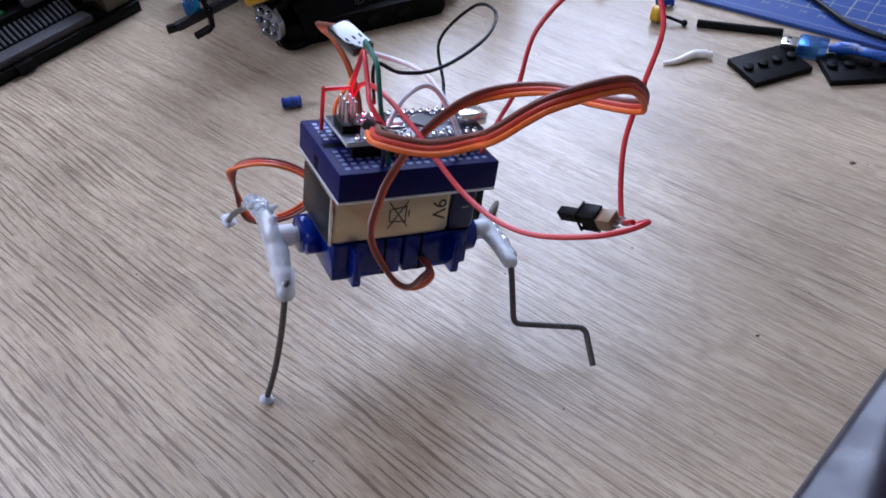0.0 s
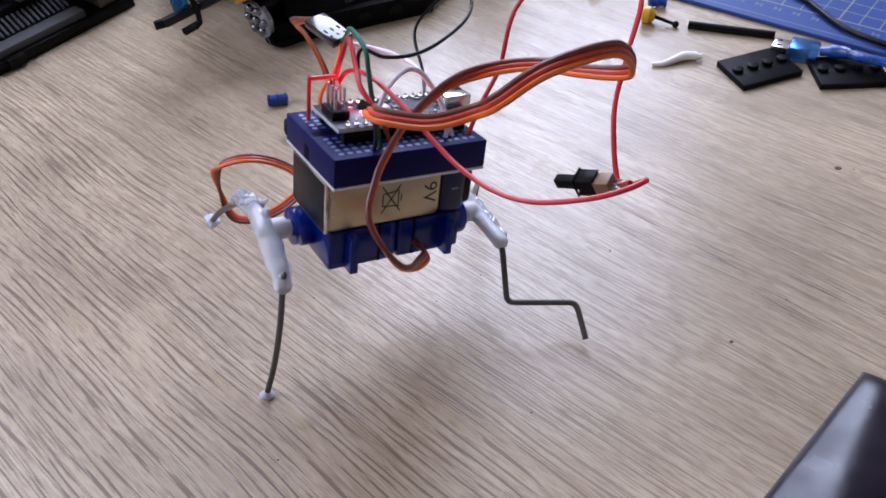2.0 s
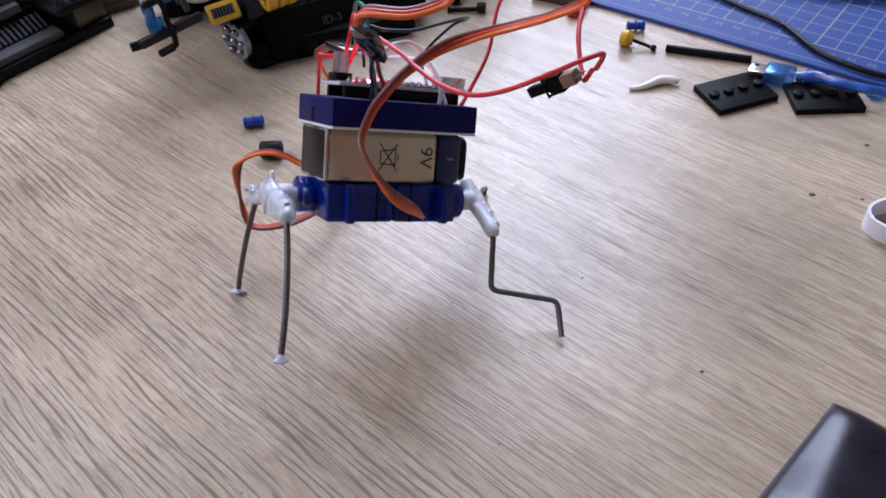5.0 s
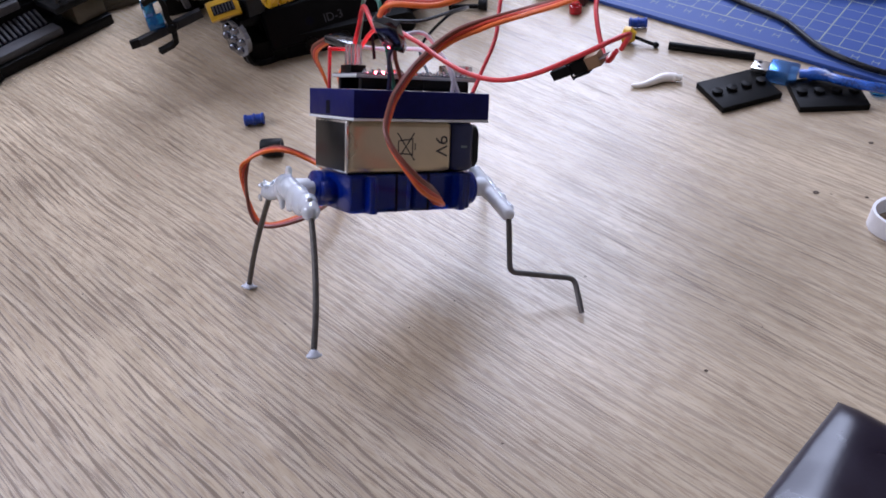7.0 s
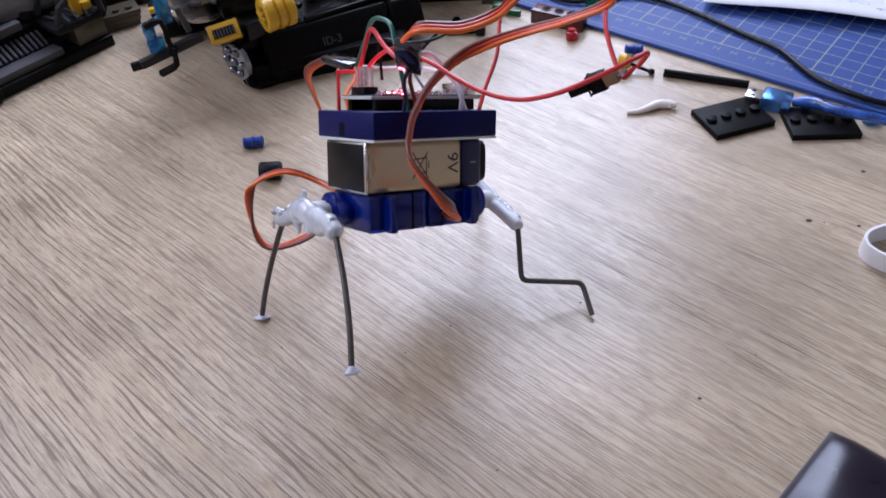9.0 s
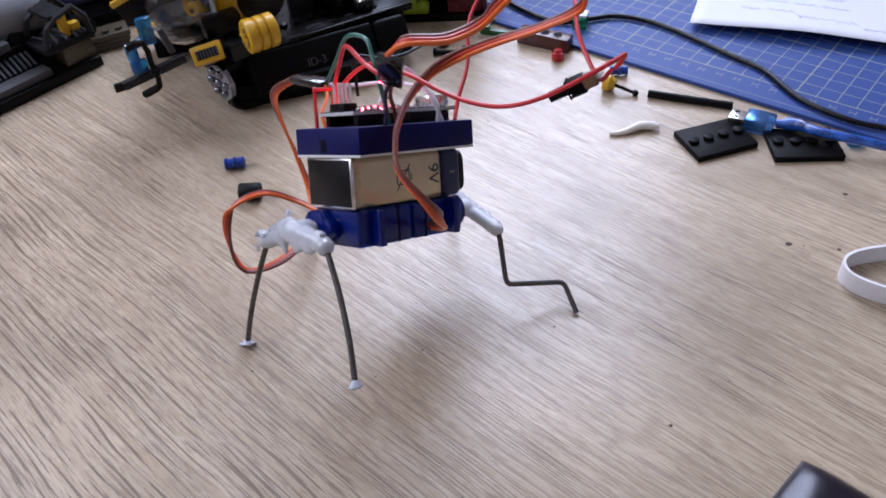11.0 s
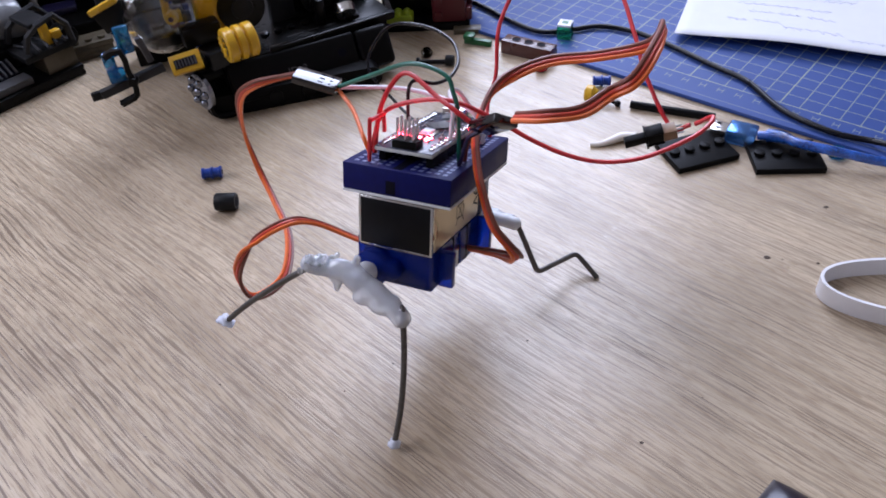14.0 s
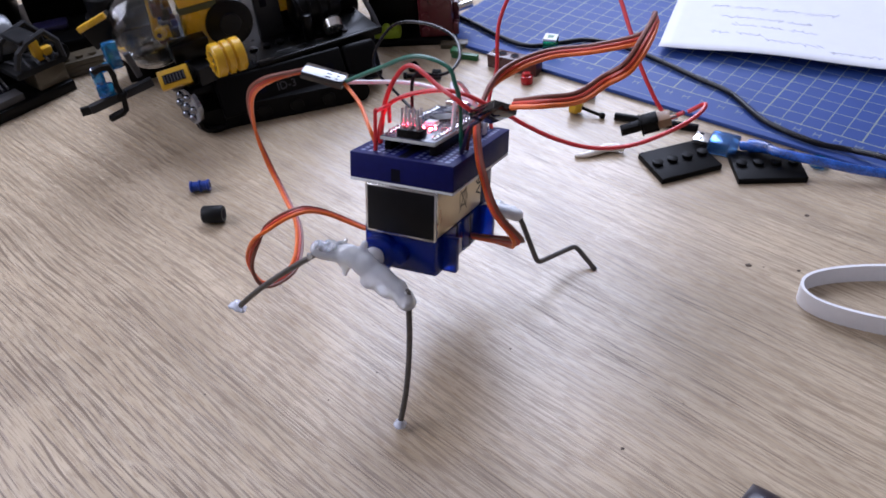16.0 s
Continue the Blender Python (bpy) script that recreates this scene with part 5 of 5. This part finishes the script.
    part("port_ring", rodm((0.0230, 0.010, 0.0500), (0.0230, 0.020, 0.0500), 0.0130, seg=30, bevel=0.001), BLACK, t)
    part("port_hub", rodm((0.0230, 0.0085, 0.0500), (0.0230, 0.012, 0.0500), 0.0060, seg=22, bevel=0.001), DGREY, t)
    part("yellow_roof", boxm((-0.010, 0.026, 0.090), (0.050, 0.066, 0.097), 0.001), YELLOW, t)
    part("yellow_strut", tube([Vector((-0.0132, 0.026, 0.0480)), Vector((-0.0124, 0.026, 0.0600)), Vector((-0.0105, 0.030, 0.0900))], 0.0020, 6), YELLOW, t)
    rnd = random.Random(21)
    for k in range(30):
        p = Vector((rnd.uniform(-0.011, -0.001), rnd.uniform(0.020, 0.036), rnd.uniform(0.038, 0.072)))
        h = rnd.uniform(0.0012, 0.0026)
        mt = (YELLOW, DRED, NAVYW, BRICKBROWN, BLACK, BLUE)[k % 6]
        part("cabin_part", boxm(p - Vector((h, h, h)), p + Vector((h, h, h * 1.4)), 0.0003), mt, t)
    for k in range(10):
        p = Vector((rnd.uniform(-0.028, -0.012), rnd.uniform(0.020, 0.040), rnd.uniform(0.036, 0.044)))
        part("cabin_tile", boxm(p - Vector((0.003, 0.003, 0.001)), p + Vector((0.003, 0.003, 0.001)), 0.0003, 2), (GREY, DGREY, BLACK)[k % 3], t)
    for p in ((-0.0062, 0.012, 0.0468), (-0.0122, 0.015, 0.0538)):
        sd = part("yellow_stud", rodm(p, (p[0] - 0.002, p[1] - 0.004, p[2]), 0.0032, seg=18, bevel=0.0005), YELLOW, t)
        part("stud_bore", rodm((p[0] - 0.0019, p[1] - 0.0038, p[2]), (p[0] - 0.0021, p[1] - 0.0042, p[2]), 0.0014, seg=12), BRICKBROWN, sd)
    part("blue_foot", boxm((-0.0060, 0.008, 0.036), (-0.0030, 0.012, 0.0425), 0.0005), BLUE, t)
    # grabber arm hanging in front
    f = Vector((-0.1213, 0.3341, 0.0262))
    rt = Vector((0.972, 0.235, 0))

    def P(dx, z, back=0.0):
        return inv @ (f + rt * dx + Vector((-0.235, 0.972, 0)) * back + Vector((0, 0, z - 0.0262)))
    part("grabber", tube([P(-.0012, .0522), P(.0030, .0543), P(.0070, .0545), P(.0080, .0500), P(.0076, .0440), P(.0090, .0380), P(.0082, .0310), P(.0060, .0292), P(-.0010, .0263)], 0.0019, 4), BLACK, t, "angular black grabber arm", smooth=20)
    part("grabber_joint", rodm(P(.0086, .0385, -.0024), P(.0086, .0385, .0026), 0.0024, seg=16, bevel=0.0004), BLACK, t)
    part("claw", boxm(P(-.0028, .0430, .003) - Vector((.001, .002, .0)), P(.0002, .0505, .003) + Vector((.002, .002, .003)), 0.0015), TBLUE, t, "clear blue claw")
    part("claw_tip", boxm(P(-.0016, .0370, .003) - Vector((.002, .002, .0)), P(.0030, .0430, .003) + Vector((.002, .003, .001)), 0.001), TBLUE, t)
    part("claw_pin", rodm(P(-.0006, .0400, -.001), P(-.0006, .0400, .006), 0.0017, seg=12), TBLUE, t)
    part("blue_block", boxm(P(.0034, .0475, .012) - Vector((.001, .003, 0)), P(.0092, .0620, .012) + Vector((.001, .003, .0)), 0.0012), TBLUE, t, "clear blue block")
    part("blue_stud", rodm(P(-.0010, .0480, .012), P(.0035, .0500, .012), 0.0022, seg=14), TBLUE, t)
    part("link", boxm((0, -0.0019, -0.0022), (0.0335, 0.0019, 0.0022), 0.0005, 2, Matrix.Translation(P(-.0090, .0325)) @ (P(.0210, .0385, .012) - P(-.0090, .0325)).to_track_quat("X", "Z").to_matrix().to_4x4()), GREY, t, "grey arm link")
    part("link_end", boxm(P(-.0125, .0300) - Vector((.0016, .002, .0)), P(-.0090, .0335) + Vector((.0016, .002, .0010)), 0.0006), DGREY, t)
    part("strut", tube([P(.0125, .0540, .014), P(.0140, .0480, .014), P(.0155, .0410, .014)], 0.0017, 8), LGREY, t, "grey ribbed strut")
    wing = part("beam", boxm((-0.0080, -0.004, -0.0120), (0.0080, 0.010, 0.0), 0.001, 2, Matrix.Translation(P(-.0029, .0655, .030)) @ (P(.0045, .0690, .030) - P(-.0103, .0626, .030)).to_track_quat("X", "Z").to_matrix().to_4x4()), BLACK, t, "black wing plate")
    part("yellow_bar", boxm((-0.0082, -0.0052, -0.0006), (0.0082, -0.0020, 0.0024), 0.0004, 2, Matrix.Translation(P(-.0029, .0655, .030)) @ (P(.0045, .0690, .030) - P(-.0103, .0626, .030)).to_track_quat("X", "Z").to_matrix().to_4x4()), YELLOW, wing, "yellow edge bar")


def tan_plate():
    m = Matrix.Translation((-0.1987, 0.4338, 0)) @ Matrix.Rotation(radians(38), 4, "Z")
    t = thing("tan_plates", "stack of tan toy plates", "toy brick", m=m)
    for k in range(3):
        part("plate", boxm((-0.012 + k * 0.001, -0.008, k * 0.0033), (0.012 + k * 0.001, 0.008, k * 0.0033 + 0.0032), 0.0003), TAN, t)
    for x in (-0.008, 0, 0.008):
        part("stud", rodm((x, -0.003, 0.0098), (x, -0.003, 0.0115), 0.0024, seg=16), TAN, t)


def ramp_vehicle():
    e = Vector((0.515, 0.857, 0)).normalized()
    nrm = Vector((-0.857, 0.515, 0)).normalized()
    m = Matrix.Translation((-0.2395, 0.3268, 0)) @ Matrix((e, nrm, Vector((0, 0, 1)))).transposed().to_4x4()
    t = thing("toy_carrier", "grey and black toy brick vehicle with slatted ramp", "toy vehicle", m=m)
    part("base", boxm((-0.10, 0.0, 0.0), (0.096, 0.085, 0.0065), 0.0008), BLACK, t)
    part("sill", boxm((-0.10, 0.0025, 0.0065), (0.066, 0.0130, 0.0110), 0.0008), LGREY, t)
    part("sill_tab", boxm((0.012, -0.003, 0.001), (0.022, 0.001, 0.007), 0.0006), BLACK, t)
    q = Matrix.Translation((0, 0.0125, 0.0105)) @ Matrix.Rotation(radians(34), 4, "X")
    part("ramp_back", boxm((-0.10, 0.0, -0.002), (0.064, 0.014, 0.0), 0.0002, 1, q), SLOT, t)
    for k in range(51):
        x = -0.098 + k * 0.0032
        part("slat", boxm((x, 0.001, 0.0), (x + 0.0014, 0.012, 0.0014), 0.0003, 1, q), LGREY, t, smooth=0)
    part("ramp_top", boxm((-0.10, 0.023, 0.016), (0.066, 0.040, 0.022), 0.001), MBLACK, t)
    part("hull", boxm((-0.09, 0.040, 0.0065), (0.050, 0.085, 0.034), 0.002), MBLACK, t)
    part("green_panel", boxm((-0.03, 0.0385, 0.018), (0.030, 0.0405, 0.032), 0.0005), DGREEN, t)
    part("end_block", boxm((0.076, 0.003, 0.0065), (0.0955, 0.022, 0.018), 0.001), TAN, t, "tan end block")
    part("end_slope", boxm((0.060, 0.028, 0.0065), (0.084, 0.060, 0.030), 0.002), DGREY, t)
    for y in (0.000, 0.022):
        part("cage", tube([Vector(p) for p in ((0.069, y + 0.004, 0.024), (0.072, y + 0.002, 0.033), (0.078, y, 0.038), (0.089, y, 0.0405), (0.0955, y + 0.002, 0.032), (0.097, y + 0.004, 0.020))], 0.0020, 6), GREY, t, "grey cage bar", smooth=20)
    part("cage_top", boxm((0.074, 0.000, 0.037), (0.086, 0.022, 0.040), 0.0008), DGREY, t)
    part("cage_floor", boxm((0.066, 0.002, 0.018), (0.098, 0.026, 0.022), 0.0008), DGREY, t)
    part("yellow_tool", boxm((0.082, 0.006, 0.022), (0.087, 0.011, 0.035), 0.001), YELLOW, t)
    part("yellow_tool", boxm((0.087, 0.005, 0.024), (0.093, 0.010, 0.029), 0.001), YELLOW, t)
    part("wheel", rodm((0.098, 0.010, 0.020), (0.098, 0.022, 0.020), 0.0065, seg=22, bevel=0.001), BLACK, t)
    pod = part("canister", lathe([(0, 0.0105), (0.05, 0.0125), (0.90, 0.0125), (0.97, 0.0118), (1, 0.0100)], (0.018, 0.046, 0.036), (0.086, 0.036, 0.032), 26), SMOKE, t, "cloudy clear grey canister")
    part("canister_core", rodm((0.020, 0.046, 0.036), (0.080, 0.0368, 0.0322), 0.0060, seg=16), DGREY, pod)
    for k in range(5):
        x = 0.070 + k * 0.0055
        part("cage_rib", tube([Vector((x, 0.001, 0.0235)), Vector((x + 0.001, 0.010, 0.0250)), Vector((x, 0.021, 0.0235))], 0.0010, 6), GREY, t)
    for k, (x, y) in enumerate(((0.030, 0.044), (0.038, 0.044), (-0.004, 0.044), (-0.012, 0.044), (-0.020, 0.044))):
        part("stud", rodm((x, y, 0.034), (x, y, 0.0358), 0.0024, seg=14, bevel=0.0002), MBLACK, t)
    part("silver_clip", boxm((0.040, 0.020, 0.022), (0.056, 0.026, 0.027), 0.0008), LGREY, t)
    part("green_board", boxm((-0.030, 0.026, 0.022), (0.030, 0.038, 0.0236), 0.0004), DGREEN, t)


def far_parts():
    t = thing("dark_red_toy", "dark red toy brick model with lime details", "toy vehicle")
    m = Matrix.Translation((0.011, 0.467, 0)) @ Matrix.Rotation(radians(6), 4, "Z")
    part("skid", boxm((-0.030, 0.002, 0.0), (0.026, 0.036, 0.005), 0.001, 2, m), BLACK, t)
    part("block", boxm((-0.029, 0.014, 0.005), (0.003, 0.034, 0.052), 0.002, 2, m), BLACK, t)
    part("body", boxm((0.003, 0.003, 0.005), (0.024, 0.034, 0.048), 0.0015, 2, m), DRED, t)
    for k in range(4):
        part("tooth", boxm((0.0238, 0.004 + k * 0.0075, 0.006 + (k % 2) * 0.010), (0.0275, 0.009 + k * 0.0075, 0.014 + (k % 2) * 0.010), 0.0005, 2, m), DRED, t)
        part("red_stud", rodm(m @ Vector((0.007, 0.0032, 0.010 + k * 0.009)), m @ Vector((0.007, 0.0014, 0.010 + k * 0.009)), 0.0024, seg=14), DRED, t)
    part("tan_skid", boxm((0.016, -0.004, 0.0), (0.033, 0.003, 0.0032), 0.0005, 2, m), TAN, t, "brown foot plate")
    lime = part("lime_plate", boxm((-0.026, 0.003, 0.005), (-0.009, 0.012, 0.0105), 0.0012, 2, m), LIME, t, "lime green plate")
    for k in range(6):
        c = m @ Vector((-0.024 + (k % 3) * 0.0055, 0.0055 + (k // 3) * 0.004, 0.0105))
        part("lime_leaf", ball(bmesh.new(), c, 0.0021, (1.2, 0.9, 1.1), 2), LIME, lime)
    part("mast", rodm(m @ Vector((-0.016, 0.022, 0.052)), m @ Vector((-0.016, 0.022, 0.090)), 0.005, seg=14), BLACK, t)
    part("silver_bar", rodm(m @ Vector((0.027, 0.012, 0.020)), m @ Vector((0.036, 0.016, 0.021)), 0.0026, seg=14, bevel=0.0004), STEEL, t, "short silver bar")
    part("tower", boxm((-0.004, 0.012, 0.048), (0.020, 0.032, 0.085), 0.002, 2, m), DRED, t)


def dark_clutter():
    """Dark toy models standing behind the carrier and the crawler."""
    t = thing("dark_toy_base", "black and dark grey toy brick base with pipes", "toy model", m=Matrix.Translation((-0.235, 0.470, 0)) @ Matrix.Rotation(radians(32), 4, "Z"))
    part("base", boxm((-0.095, -0.030, 0), (0.080, 0.055, 0.012), 0.001), BLACK, t)
    # both blocks made extra tall and wide to shade the far-left desk
    part("block", boxm((-0.090, 0.000, 0.012), (-0.020, 0.050, 0.110), 0.002), MBLACK, t)
    part("block", boxm((-0.014, 0.012, 0.012), (0.075, 0.050, 0.095), 0.002), MBLACK, t)
    part("blue_wedge", boxm((-0.012, -0.012, 0.012), (0.010, 0.002, 0.017), 0.002), NAVYW, t, "dark blue wedge")
    part("pipe", lathe([(0, 0.012), (0.3, 0.012), (0.34, 0.009), (1, 0.009)], (0.036, -0.010, 0.012), (0.036, -0.010, 0.070), 22), DGREY, t, "grey round pipe")
    part("pipe_flange", rodm((0.036, -0.010, 0.0125), (0.036, -0.010, 0.018), 0.0145, seg=24, bevel=0.001), GREY, t)
    for k in range(5):
        part("stud", rodm((-0.060 + k * 0.008, -0.020, 0.012), (-0.060 + k * 0.008, -0.020, 0.0138), 0.0024, seg=14), BLACK, t)
    t = thing("yellow_edged_toy", "black toy wing with a yellow edge", "toy model", m=Matrix.Translation((-0.148, 0.418, 0)) @ Matrix.Rotation(radians(28), 4, "Z"))
    part("foot", boxm((-0.010, 0.004, 0), (0.012, 0.020, 0.022), 0.001), BLACK, t)
    part("wing", boxm((-0.016, -0.004, 0.015), (0.016, 0.022, 0.025), 0.001), BLACK, t)
    part("yellow_edge", boxm((-0.016, -0.008, 0.0225), (0.010, -0.0042, 0.0255), 0.0006), YELLOW, t, "yellow edge strip")


def crumbs():
    bm = bmesh.new()
    rnd = random.Random(17)
    spots = [(0.1846, 0.2725, 1.0), (0.1306, 0.1760, 0.55), (0.2144, 0.3079, 0.8), (0.2041, 0.2705, 0.6)]
    for k in range(46):
        spots.append((rnd.uniform(-0.18, 0.26), rnd.uniform(0.10, 0.42), rnd.uniform(0.12, 0.38)))
    for x, y, s in spots:
        ball(bm, (x, y, 0.0), 0.0013 * s, (1.2, 0.9, 0.45), 1)
    tagged(part("crumbs", bm, CRUMB), "scattered tiny dark crumbs and dents on the desk", "crumbs", kind="stuff")


cutting_mat()
paper()
small_parts()
white_band()
wallet()
tracked_vehicle()
tan_plate()
ramp_vehicle()
far_parts()
dark_clutter()
crumbs()


def motions():
    """The gait: each stance is held for a while, then quickly changed for the next."""
    hold = {0: (0.22, 0.03), 1: (0.32, 0.07), 2: (0.26, 0.03), 3: (0.32, 0.06)}
    body, front, rear = [], [], []
    for i, (t, x, y, z, rx, ry, rz, a, b) in enumerate(STEPS):
        before, after = hold[i % 4]
        times = sorted({max(0.0, t - before), min(16.0, t + after)})
        for s in times:
            body.append((s, pose(x * MM, y * MM, z * MM, rx, ry, rz)))
            front.append((s, Matrix.Translation(SHAFT_A) @ pose(0, 0, 0, a, 0, 0)))
            rear.append((s, Matrix.Translation(SHAFT_B) @ pose(0, 0, 0, b, 0, 0)))
    walk(BOT, body)
    walk(LEGS_A, front)
    walk(LEGS_B, rear)


motions()
